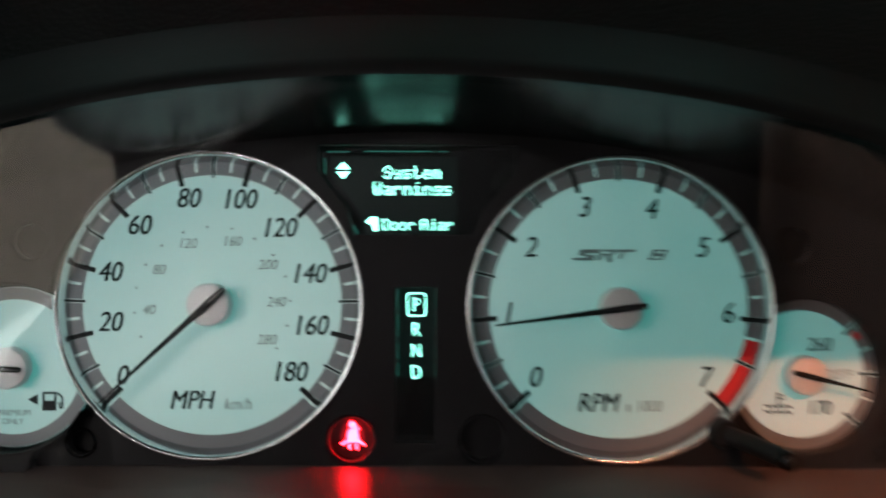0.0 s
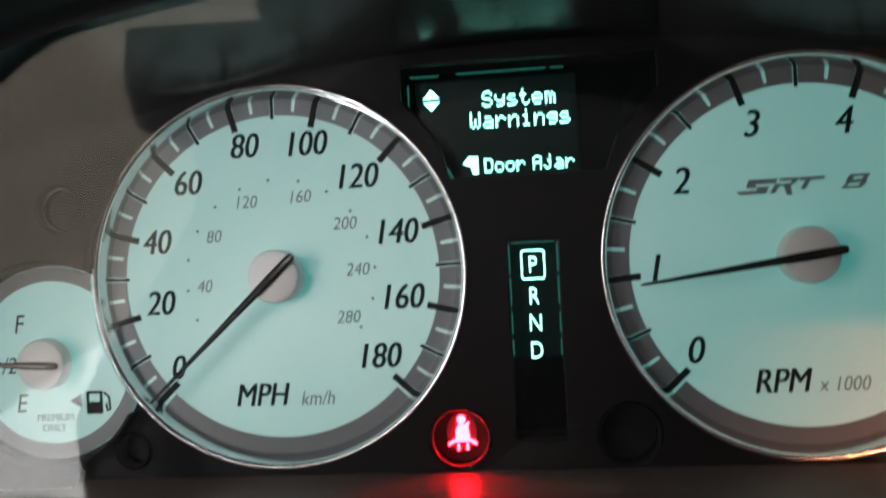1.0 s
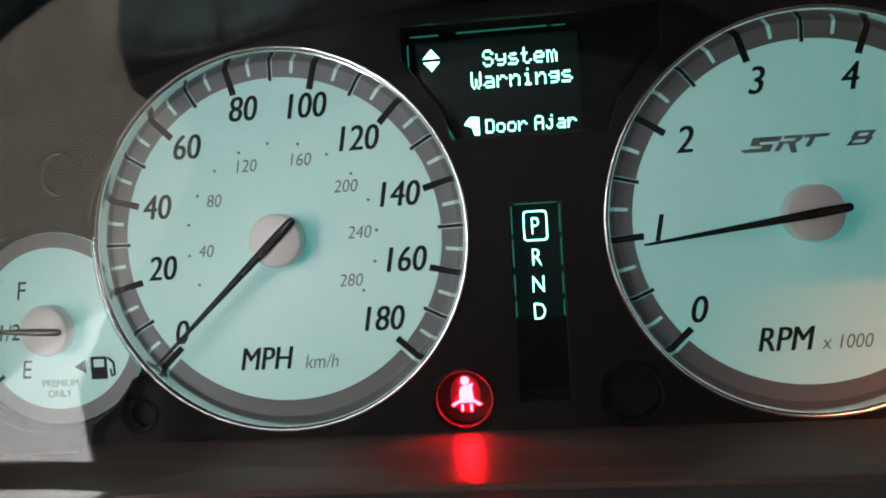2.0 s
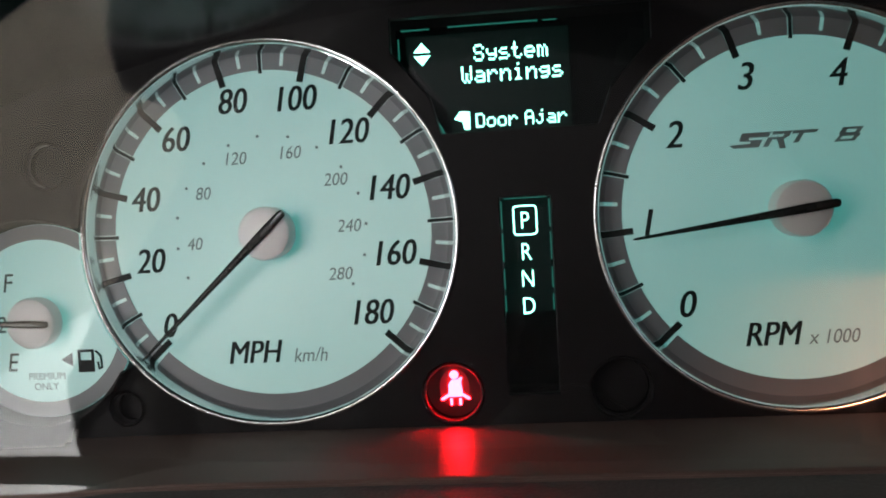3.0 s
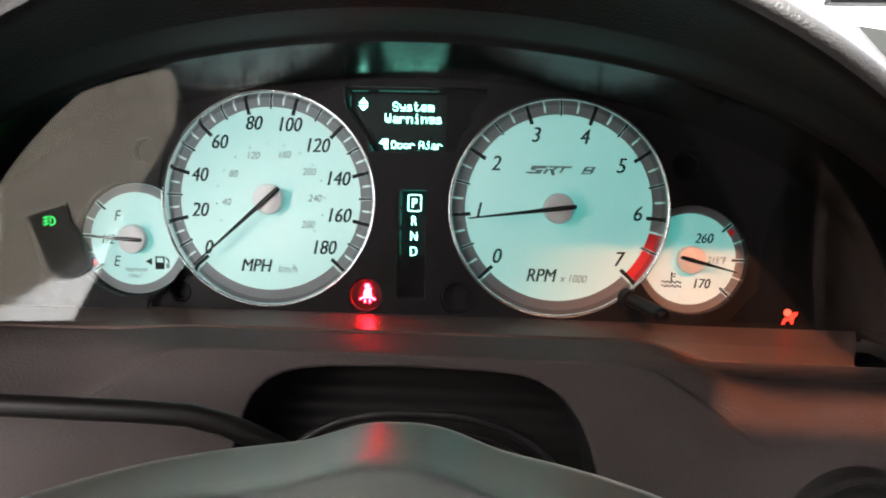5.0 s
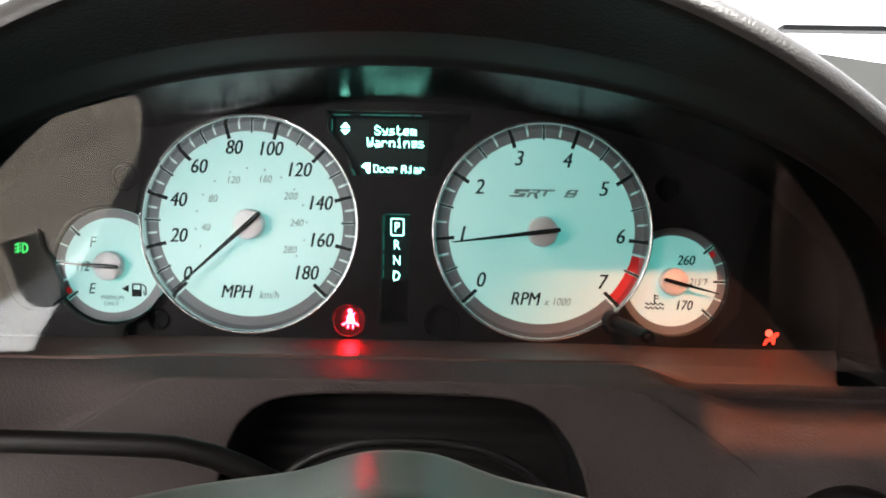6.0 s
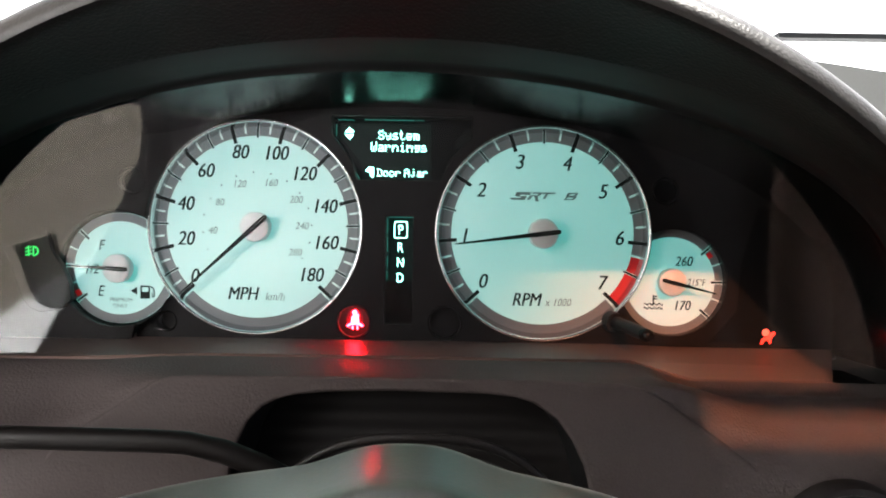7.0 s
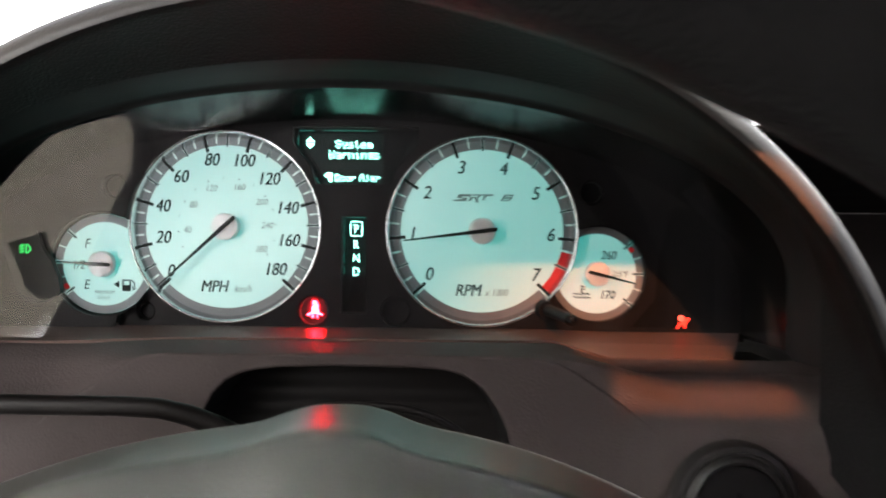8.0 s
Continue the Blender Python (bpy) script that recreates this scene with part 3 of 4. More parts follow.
for v, (x, z) in zip(range(0, 181, 20), ((-0.0324, -0.0260), (-0.0372, -0.0064), (-0.0374, 0.0120), (-0.0268, 0.0293), (-0.0088, 0.0393), (0.0104, 0.0389), (0.0252, 0.0284), (0.0362, 0.0115), (0.0370, -0.0076), (0.0294, -0.0246))):
    text("numeral", str(v), 0.0073, PRINT, speedo_face, x, z, -0.0001, shear=0.22, squeeze=0.84, weight=0.00035)
text("unit_text", "MPH", 0.0068, PRINT, speedo_face, -0.0068, -0.0350, -0.0001, shear=0.24, squeeze=0.82, weight=0.00035)
text("unit_text", "km/h", 0.0042, PRINT_GREY, speedo_face, 0.0098, -0.0364, -0.0001, shear=0.24, squeeze=0.85, label="grey small lettering")
for k in range(0, 29):
    v = k * 10
    if v % 20 == 0 and 20 <= v <= 280:
        a = mph(v / 1.609)
        flat("dot", [ring_pts(0.00048, 10, 0.0287 * math.cos(radians(a)), 0.0287 * math.sin(radians(a)))], PRINT_GREY, speedo_face, y=0.0, thick=0.0001)
for v, (x, z) in zip(range(40, 281, 40), ((-0.0232, -0.0020), (-0.0196, 0.0128), (-0.0090, 0.0225), (0.0075, 0.0233), (0.0204, 0.0147), (0.0236, 0.0010), (0.0202, -0.0129))):
    text("inner_numeral", str(v), 0.0037, PRINT_GREY, speedo_face, x, z, -0.0001, shear=0.22, squeeze=0.9)
gauge_ring(speedo)
needle(speedo, 222.6, 0.0520, 0.0088, 0.0092, 0.0026, 0.0078)

tach = thing("tachometer", (TACH[0], 0, TACH[1]), "white backlit tachometer with chrome bezel and red zone", "gauge", "gauges in the cluster")
tach_face = big_face(tach)


def rpm(v):
    return 90 + (3.5 - v) * 38.0


scale_marks(tach_face, rpm, 0, 7, 1, 0.5, 0.25, red=6.5)
for v, (x, z) in enumerate(((-0.0303, -0.0253), (-0.0402, -0.0017), (-0.0322, 0.0225), (-0.0122, 0.0373), (0.0125, 0.0367), (0.0315, 0.0224), (0.0406, -0.0017), (0.0325, -0.0253))):
    text("numeral", str(v), 0.0076, PRINT, tach_face, x, z, -0.0001, shear=0.22, squeeze=0.88, weight=0.00035)
text("unit_text", "RPM", 0.0068, PRINT, tach_face, -0.0072, -0.0347, -0.0001, shear=0.24, squeeze=0.82, weight=0.00035)
text("unit_text", "x 1000", 0.0040, PRINT_GREY, tach_face, 0.0090, -0.0360, -0.0001, shear=0.24, squeeze=0.85, label="grey small lettering")
script_badge(tach_face, 0.0007, 0.0195, 0.00455, PRINT_GREY, -0.0001)
gauge_ring(tach)
needle(tach, 187.5, 0.0463, 0.0088, 0.0092, 0.0026, 0.0078)


def small_gauge(name, place, label, angles, red_span, needle_angle, k=1.0):
    g = thing(name, (place[0], -wing_step(place[0]), place[1]), label, "gauge", "gauges in the cluster")
    big = SPEEDO if name == "fuel_gauge" else TACH
    off = Vector((big[0] - place[0], big[1] - place[1]))

    def clear(pts):
        """Draws an outline out of the big gauge's bezel, which overlaps the small face."""
        out = []
        for p in pts:
            d = Vector(p) - off
            out.append(tuple(off + d.normalized() * max(d.length, R_BIG + 0.0001)))
        return out

    face = flat("face", [clear(ring_pts(R_SMALL, 128))], DIAL, g, y=0.0022, thick=0.0006)
    lo, hi = min(angles), max(angles)
    y = 0.0016
    meet = math.degrees(math.acos((off.length ** 2 + 0.0243 ** 2 - R_BIG ** 2) / (2 * off.length * 0.0243)))
    mid = math.degrees(math.atan2(off.y, off.x))
    start, stop = hi + 2.2, lo + 358 - 0.2
    mid += 360 * round(((start + stop) / 2 - mid) / 360)
    for p, q in ((start, mid - meet), (mid + meet, stop)):
        flat("outer_band", [clear(arc_band(0.0243, 0.0287, p, q, 40))], DIAL_SILVER, face, y=y, thick=0.0002)
    mids = sorted(angles)
    for a, b in zip(mids, mids[1:]):
        m = (a + b) / 2
        for p, q in ((a + 2.2, m - 0.9), (m + 0.9, b - 2.2)):
            hot = abs((p + q) / 2 - red_span) < 9
            flat("band_segment", [arc_band(0.0243, 0.0287, p, q)], DIAL_SILVER, face, y=y, thick=0.0002)
            if hot:
                flat("red_mark", [arc_band(0.0242, 0.0270, red_span - 3.5, red_span + 3.5)], PRINT_RED, face, y=y - 0.0002, thick=0.0001, label="red end mark")
    for a in angles:
        flat("tick", [bar_at(a, 0.0222, 0.0284, 0.00115)], PRINT, face, y=y - 0.0002, thick=0.0002)
    needle(g, needle_angle, 0.0258 if name == "fuel_gauge" else 0.0236, 0.0062, 0.0072, 0.0022, 0.0075)
    return g, face


fuel, fuel_face = small_gauge("fuel_gauge", FUEL, "small white backlit fuel gauge, needle at half", (138, 178, 218), 211, 177.2)
text("letter", "F", 0.0056, PRINT, fuel_face, -0.0098, 0.0118, 0.0014, shear=0.2, squeeze=0.85)
text("letter", "E", 0.0056, PRINT, fuel_face, -0.0100, -0.0120, 0.0014, shear=0.2, squeeze=0.85)
text("letter", "1/2", 0.0050, PRINT, fuel_face, -0.0148, -0.0006, 0.0014, shear=0.2, squeeze=0.85)
text("small_text", "PREMIUM", 0.0021, PRINT_GREY, fuel_face, 0.0002, -0.0165, 0.0014, squeeze=0.95)
text("small_text", "ONLY", 0.0021, PRINT_GREY, fuel_face, -0.0002, -0.0196, 0.0014, squeeze=0.95)
flat("arrow", [[(0.0050, -0.0118), (0.0085, -0.0098), (0.0085, -0.0138)]], PRINT, fuel_face, y=0.0016, thick=0.0002)
flat("pump_symbol", [[(0.0102, -0.0158), (0.0102, -0.0090), (0.0152, -0.0090), (0.0152, -0.0158)], [(0.0110, -0.0122), (0.0110, -0.0098), (0.0144, -0.0098), (0.0144, -0.0122)]], PRINT, fuel_face, y=0.0016, thick=0.0002)
flat("pump_hose", [[(0.0158, -0.0092), (0.0176, -0.0108), (0.0178, -0.0148), (0.0164, -0.0152), (0.0160, -0.0128), (0.0166, -0.0128), (0.0168, -0.0144), (0.0172, -0.0144), (0.0170, -0.0112), (0.0155, -0.0097)]], PRINT, fuel_face, y=0.0016, thick=0.0002)

temp, temp_face = small_gauge("temperature_gauge", TEMP, "small white backlit coolant temperature gauge", (42, 0, -42), 35, -14.0)
temp.scale = (0.965, 1.0, 0.965)
text("numeral", "260", 0.0052, PRINT, temp_face, 0.0074, 0.0113, 0.0014, shear=0.22, squeeze=0.84, weight=0.00025)
text("numeral", "170", 0.0052, PRINT, temp_face, 0.0074, -0.0128, 0.0014, shear=0.22, squeeze=0.84, weight=0.00025)
text("small_text", "215°F", 0.0036, PRINT, temp_face, 0.0145, 0.0000, 0.0014, shear=0.22, squeeze=0.80)
flat("thermometer_symbol", [[(-0.0092, -0.0130), (-0.0092, -0.0072), (-0.0084, -0.0072), (-0.0084, -0.0078), (-0.0066, -0.0078), (-0.0066, -0.0084), (-0.0084, -0.0084), (-0.0084, -0.0092), (-0.0066, -0.0092), (-0.0066, -0.0098), (-0.0084, -0.0098), (-0.0084, -0.0130)]], PRINT, temp_face, y=0.0016, thick=0.0002)
for dz in (-0.0124, -0.0146):
    wave = [(-0.0140 + 0.0104 * i / 24, dz + 0.0005 * math.sin(i * 1.05)) for i in range(25)]
    flat("wave_symbol", [[(x, z + 0.0004) for x, z in wave] + [(x, z - 0.0004) for x, z in reversed(wave)]], PRINT, temp_face, y=0.0016, thick=0.0002)

# ---------------------------------------------------------------- displays
GLYPHS = {
    "S": "01110 10001 10000 01110 00001 10001 01110", "y": "00000 00000 10001 10001 01111 00001 01110", "s": "00000 00000 01110 10000 01110 00001 11110",
    "t": "01000 01000 11100 01000 01000 01001 00110", "e": "00000 00000 01110 10001 11111 10000 01110", "m": "00000 00000 11010 10101 10101 10101 10101",
    "W": "10001 10001 10001 10101 10101 10101 01010", "a": "00000 00000 01110 00001 01111 10001 01111", "r": "00000 00000 10110 11001 10000 10000 10000",
    "n": "00000 00000 10110 11001 10001 10001 10001", "i": "00100 00000 01100 00100 00100 00100 01110", "g": "00000 00000 01111 10001 01111 00001 01110",
    "D": "11110 10001 10001 10001 10001 10001 11110", "o": "00000 00000 01110 10001 10001 10001 01110", "A": "01110 10001 10001 11111 10001 10001 10001",
    "j": "00010 00000 00110 00010 00010 10010 01100"}


def dot_text(name, body, x, z, pitch, parent, y):
    """A line of dot-matrix lettering from x, with its foot at z."""
    bm = bmesh.new()
    for n, ch in enumerate(body):
        for r, line in enumerate(GLYPHS.get(ch, "").split()):
            for c, on in enumerate(line):
                if on == "1":
                    u, v = x + (n * 6 + c) * pitch, z + (6 - r) * pitch * 1.12
                    q = [bm.verts.new((u + du * pitch, y, v + dv * pitch * 1.12)) for du, dv in ((0.12, 0.06), (0.9, 0.06), (0.9, 0.94), (0.12, 0.94))]
                    bm.faces.new(q)
    return part(name, bm, SCREEN_TEXT, parent, "pale teal lit lettering", smooth=False)


display = thing("message_display", (0, 0.010, 0.79), "smoked message display lit in pale teal", "display")


def shifted(pts):
    return [(x, z - 0.79) for x, z in pts]


screen = flat("display_window", [shifted(DISPLAY)], SMOKED, display, y=0.003, thick=0.001)
flat("lit_area", [shifted([(-0.0325, 0.8060), (-0.0325, 0.7990), (-0.0215, 0.7850), (-0.0195, 0.7762), (0.0160, 0.7762), (0.0160, 0.8060)])], SCREEN_HAZE, screen, y=0.0016, thick=0.0004, label="faint teal lit screen")
dot_text("message_line", "System", -0.0123, 0.0073, 0.00063, screen, 0.0006)
dot_text("message_line", "Warnings", -0.0162, 0.0010, 0.00064, screen, 0.0006)
dot_text("message_line", "Door", -0.0126, -0.0124, 0.00054, screen, 0.0006)
dot_text("message_line", "Ajar", 0.0020, -0.0124, 0.00054, screen, 0.0006)
flat("arrow_symbol", [[(-0.0302, 0.0110), (-0.0277, 0.0138), (-0.0252, 0.0110)], [(-0.0302, 0.0100), (-0.0277, 0.0072), (-0.0252, 0.0100)]], SCREEN_TEXT, screen, y=0.0008, thick=0.0001, label="pale teal lit arrows")
flat("door_symbol", [[(-0.0190, -0.0095), (-0.0172, -0.0073), (-0.0160, -0.0073), (-0.0144, -0.0075), (-0.0144, -0.0127), (-0.0160, -0.0127), (-0.0166, -0.0103)]], SCREEN_TEXT, screen, y=0.0008, thick=0.0001, label="pale teal lit door symbol")
for pts in ([(-0.0335, 0.0172), (-0.0250, 0.0172), (-0.0250, 0.0176), (-0.0335, 0.0176)], [(-0.0195, 0.0174), (0.0070, 0.0174), (0.0070, 0.0178), (-0.0195, 0.0178)], [(0.0085, 0.0174), (0.0125, 0.0174), (0.0125, 0.0177), (0.0085, 0.0177)],
            [(-0.0346, 0.0150), (-0.0346, 0.0088), (-0.0342, 0.0088), (-0.0342, 0.0150)], [(-0.0238, -0.0108), (-0.0222, -0.0140), (-0.0216, -0.0140), (-0.0232, -0.0108)],
            [(-0.0212, -0.0153), (-0.0160, -0.0153), (-0.0160, -0.0150), (-0.0212, -0.0150)], [(-0.0130, -0.0153), (-0.0010, -0.0153), (-0.0010, -0.0150), (-0.0130, -0.0150)], [(0.0010, -0.0153), (0.0130, -0.0153), (0.0130, -0.0150), (0.0010, -0.0150)]):
    flat("edge_light", [pts], SCREEN_EDGE, display, y=-0.001, thick=0.0001, label="thin teal edge light")

gears = thing("gear_indicator", (0, 0.010, 0.728), "smoked gear display lit in pale teal, park selected", "display")


def at_gear(pts):
    return [(x, z - 0.728) for x, z in pts]


gear_screen = flat("display_window", [at_gear(GEAR)], SMOKED, gears, y=0.003, thick=0.001)
flat("lit_area", [at_gear([(-0.0062, 0.7555), (-0.0062, 0.7215), (0.0076, 0.7215), (0.0076, 0.7555)])], SCREEN_HAZE, gear_screen, y=0.0016, thick=0.0004, label="faint teal lit screen")
for ch, z in (("P", 0.7492), ("R", 0.7398), ("N", 0.7317), ("D", 0.7235)):
    text("gear_letter", ch, 0.0052, SCREEN_TEXT, gear_screen, 0.0005, z - 0.728, 0.0006, squeeze=0.76, bold=-0.00010)


def round_rect(x0, z0, x1, z1, r):
    out = []
    for cx, cz, a in ((x1 - r, z1 - r, 0), (x0 + r, z1 - r, 90), (x0 + r, z0 + r, 180), (x1 - r, z0 + r, 270)):
        out += ring_pts(r, 6, cx, cz, a, a + 90)
    return out


flat("select_frame", [round_rect(-0.0031, 0.0167, 0.0041, 0.0257, 0.0012), round_rect(-0.0027, 0.0171, 0.0037, 0.0253, 0.0009)], SCREEN_TEXT, gear_screen, y=0.0008, thick=0.0001, label="pale teal lit frame")
for x in (-0.0066, 0.0076):
    for z0, z1 in ((0.7470, 0.7552), (0.7372, 0.7455), (0.7288, 0.7350), (0.7222, 0.7270)):
        flat("edge_light", [at_gear([(x, z0), (x + 0.00035, z0), (x + 0.00035, z1), (x, z1)])], SCREEN_EDGE, gears, y=-0.001, thick=0.0001, label="thin teal edge light")
flat("edge_light", [at_gear([(-0.0055, 0.7557), (0.0070, 0.7557), (0.0070, 0.7560), (-0.0055, 0.7560)])], SCREEN_EDGE, gears, y=-0.001, thick=0.0001, label="thin teal edge light")
flat("divider", [at_gear([(-0.0068, 0.7325), (0.0081, 0.7325), (0.0081, 0.7333), (-0.0068, 0.7333)])], PIANO, gear_screen, y=0.0022, thick=0.0004)

# ---------------------------------------------------------------- warning lights
belt = thing("seat_belt_warning_light", (BELT[0], 0, BELT[1]), "glowing red seat belt warning light", "warning light", "warning lights")
belt_window = flat("lamp_window", [ring_pts(0.0080, 40)], RED_HALO, belt, y=0.0018, thick=0.0004)
# Glowing ellipse drawn as the halo round the lit symbol.
flat("symbol_halo", [[(0.0044 * math.cos(radians(a)), 0.0005 + 0.0056 * math.sin(radians(a))) for a in range(0, 360, 10)]], RED_SPILL, belt, y=0.0013, thick=0.0001, label="red halo round the belt symbol")
flat("symbol_head", [ring_pts(0.0013, 16, 0.0000, 0.0043)], BELT_LIGHT, belt_window, y=0.0010, thick=0.0001)
flat("symbol_body", [[(-0.0019, -0.0018), (-0.0017, 0.0016), (-0.0008, 0.0029), (0.0010, 0.0029), (0.0019, 0.0036), (0.0024, 0.0034), (0.0019, 0.0020), (0.0025, -0.0018)]], BELT_LIGHT, belt_window, y=0.0010, thick=0.0001)
for pts in ([(-0.0042, -0.0026), (-0.0036, -0.0032), (-0.0018, -0.0021), (0.0024, -0.0021), (0.0040, -0.0032), (0.0046, -0.0026), (0.0028, -0.0014), (-0.0022, -0.0014)],
            [(-0.0014, -0.0026), (-0.0007, -0.0026), (-0.0007, -0.0046), (-0.0014, -0.0046)], [(0.0012, -0.0026), (0.0019, -0.0026), (0.0019, -0.0046), (0.0012, -0.0046)]):
    flat("symbol_bar", [pts], BELT_LIGHT, belt_window, y=0.0010, thick=0.0001)
bag = thing("airbag_warning_light", (0.1921, -0.0046, 0.6970), "glowing red airbag warning light", "warning light", "warning lights")
flat("symbol_ball", [ring_pts(0.0022, 20, -0.0008, 0.0024)], RED_CORE, bag, y=-0.0002, thick=0.0001)
flat("symbol_body", [[(-0.0042, -0.0046), (-0.0026, -0.0010), (0.0004, 0.0000), (0.0030, 0.0028), (0.0050, 0.0030), (0.0050, 0.0014), (0.0030, -0.0006), (0.0026, -0.0040), (0.0014, -0.0044), (0.0008, -0.0022), (-0.0014, -0.0026), (-0.0026, -0.0048)]], RED_LIGHT, bag, y=-0.0002, thick=0.0001)
bag.scale = (0.85, 1.0, 0.85)
fog = thing("fog_light_indicator", (-0.1859, -0.0142, 0.7357), "glowing green fog light indicator", "indicator light", "warning lights")
lamp_shape = [(0.0008, -0.0026)] + [(0.0008 + 0.0030 * math.sin(radians(a)), -0.0026 * math.cos(radians(a))) for a in range(0, 181, 15)]
flat("symbol_lamp", [lamp_shape, [(0.0013, -0.0019)] + [(0.0013 + 0.0017 * math.sin(radians(a)), -0.0019 * math.cos(radians(a))) for a in range(0, 181, 15)]], GREEN_LIGHT, fog, y=-0.0002, thick=0.0001)
for k in range(3):
    z = 0.0017 - 0.0017 * k
    flat("symbol_ray", [[(-0.0030, z - 0.0007), (0.0003, z + 0.0002), (0.0003, z + 0.0007), (-0.0030, z - 0.0001)]], GREEN_LIGHT, fog, y=-0.0002, thick=0.0001)
flat("symbol_ray", [[(-0.0016, -0.0026), (-0.0011, -0.0026), (-0.0012, 0.0026), (-0.0017, 0.0026)]], GREEN_LIGHT, fog, y=-0.0002, thick=0.0001)
flat("slot", [[(-0.2000, 0.7393), (-0.1785, 0.7461), (-0.1781, 0.7443), (-0.2000, 0.7375)]], PRINT, mask, y=-0.0139, thick=0.0008, label="black slot")

# trip knob
knob = thing("trip_reset_knob", (0.1120, -0.004, 0.7035), "short black trip reset knob with a glossy tip", "knob")
tube("stem", [(0, 0.002, 0), (0.0065, -0.016, -0.0016), (0.0105, -0.0270, -0.0030)], [0.0034, 0.0033, 0.0031], BLACK, knob)
tube("tip", [(0.0103, -0.0265, -0.0029), (0.0115, -0.0300, -0.0034), (0.0121, -0.0318, -0.0036)], [0.0033, 0.0033, 0.0022], PIANO, knob, "glossy black tip")
tube("collar", [(-0.0004, 0.001, 0), (0.0010, -0.003, -0.0003)], [0.0058, 0.0050], BLACK, knob)

# clear lens over the gauges
lens_top = resample(arch_line(-0.052, 0.2292, 0.0997, 0.7200, 0.690), 120)
lens = thing("gauge_lens", (0, 0, 0), "clear acrylic lens over the gauges with faint reflections", "lens", kind="structure")
# Pane cut along the pod as the driver sees it, to drop the reflection there.
hole = [(0.028 + (x - 0.028) * 0.884, 0.753 + (z - 0.753) * 0.884) for x, z in POD]
for title, lines, mat in (("pane", [[(x, z) for x, y, z in lens_top], hole], LENS), ("lamp_window", [hole], LENS_DIM)):
    pane = flat(title, lines, mat, lens, y=0.0, thick=0.0001)
    bm = bmesh.new()
    bm.from_mesh(pane.data)
    bmesh.ops.delete(bm, geom=[v for v in bm.verts if v.co.y > -0.00005], context="VERTS")
    for k in range(47):
        bmesh.ops.bisect_plane(bm, geom=bm.verts[:] + bm.edges[:] + bm.faces[:], plane_co=(-0.23 + 0.01 * k, 0, 0), plane_no=(1, 0, 0))
    for k in range(1, 13):
        bmesh.ops.bisect_plane(bm, geom=bm.verts[:] + bm.edges[:] + bm.faces[:], plane_co=(0, 0, 0.69 + 0.01 * k), plane_no=(0, 0, 1))
    # bent to a shallow bowl that leans back
    for v in bm.verts:
        up = v.co.z - 0.69
        side = min(max((v.co.x + 0.130) / 0.110, 0.0), 1.0)
        v.co.y = -0.0454 - 0.22 * v.co.x ** 2 - 0.02 * up - 0.385 * up * up + side * 0.001667 * (1 - max(0.0, 1 - up / 0.05) ** 3)
    bm.normal_update()
    if sum(f.normal.y for f in bm.faces) > 0:
        bmesh.ops.reverse_faces(bm, faces=bm.faces[:])
    bm.to_mesh(pane.data)
    bm.free()
    pane.data.shade_smooth()

# ---------------------------------------------------------------- column, wheel, stalk, switch
wheel = thing("steering_wheel", (0.0, -0.41, 0.60), "dark wheel rim round a grained grey green hub cover", "steering wheel")


def pad_top(x):
    u = x - 0.0130
    return 0.0165 * (1 - (u / (0.107 if u < 0 else 0.090)) ** 2) + 0.0066 * math.exp(-abs(u / 0.026) ** 3)


rows = []
for j in range(60):
    s = j / 59
    row = []
    for i in range(101):
        x = -0.130 + 0.27 * i / 100
        # a rounded shoulder towards the dash, a level top, then a slope towards the driver
        y = -0.134 - 0.160 * s
        fall = 0.024 * max(0.0, (0.10 - s) / 0.10) ** 2 + 0.20 * max(0.0, s - 0.38) ** 1.2
        crown = pad_top(x) * (1 - 0.35 * min(1.0, max(0.0, (s - 0.34) / 0.5)))
        row.append((x, y + 0.41, 0.6548 + crown - fall - 0.60))
    rows.append(row)
rows.insert(0, [(x, 0.278, z - 0.05) for x, y, z in rows[0]])
rows.append([(x, y - 0.004, z - 0.06) for x, y, z in rows[-1]])
sheet("hub_cover", rows, PAD, wheel, "grained grey green hub cover", angle=60)
bm = bmesh.new()
R, r, na, nb = 0.215, 0.0155, 120, 20
lean = Matrix.Rotation(radians(-18), 4, "X")
vs = [[bm.verts.new(lean @ Vector(((R + r * math.cos(2 * math.pi * j / nb)) * math.cos(2 * math.pi * i / na), r * 1.15 * math.sin(2 * math.pi * j / nb), (R + r * math.cos(2 * math.pi * j / nb)) * math.sin(2 * math.pi * i / na)))) for j in range(nb)] for i in range(na)]
for i in range(na):
    for j in range(nb):
        bm.faces.new((vs[i][j], vs[(i + 1) % na][j], vs[(i + 1) % na][(j + 1) % nb], vs[i][(j + 1) % nb]))
part("rim", bm, LEATHER, wheel, "dark leather rim")
for side in (-1, 1):
    tube("spoke", [(side * 0.09, 0.09, 0.005), (side * 0.14, 0.05, 0.0), (side * 0.203, 0.0, -0.002)], [0.020, 0.016, 0.013], BLACK, wheel, flatten=0.6)

stalk = thing("cruise_control_stalk", (-0.03, -0.17, 0.6715), "slim black stalk beside the steering column", "stalk")
pts = [(0.025, 0.050, -0.035), (0.012, 0.047, -0.0245), (0.000, 0.045, -0.0165), (-0.013, 0.045, -0.0095), (-0.026, 0.045, -0.0045), (-0.0395, 0.045, -0.0016), (-0.055, 0.045, -0.0010), (-0.110, 0.045, -0.0006), (-0.160, 0.045, -0.0006), (-0.165, 0.045, -0.0006)]
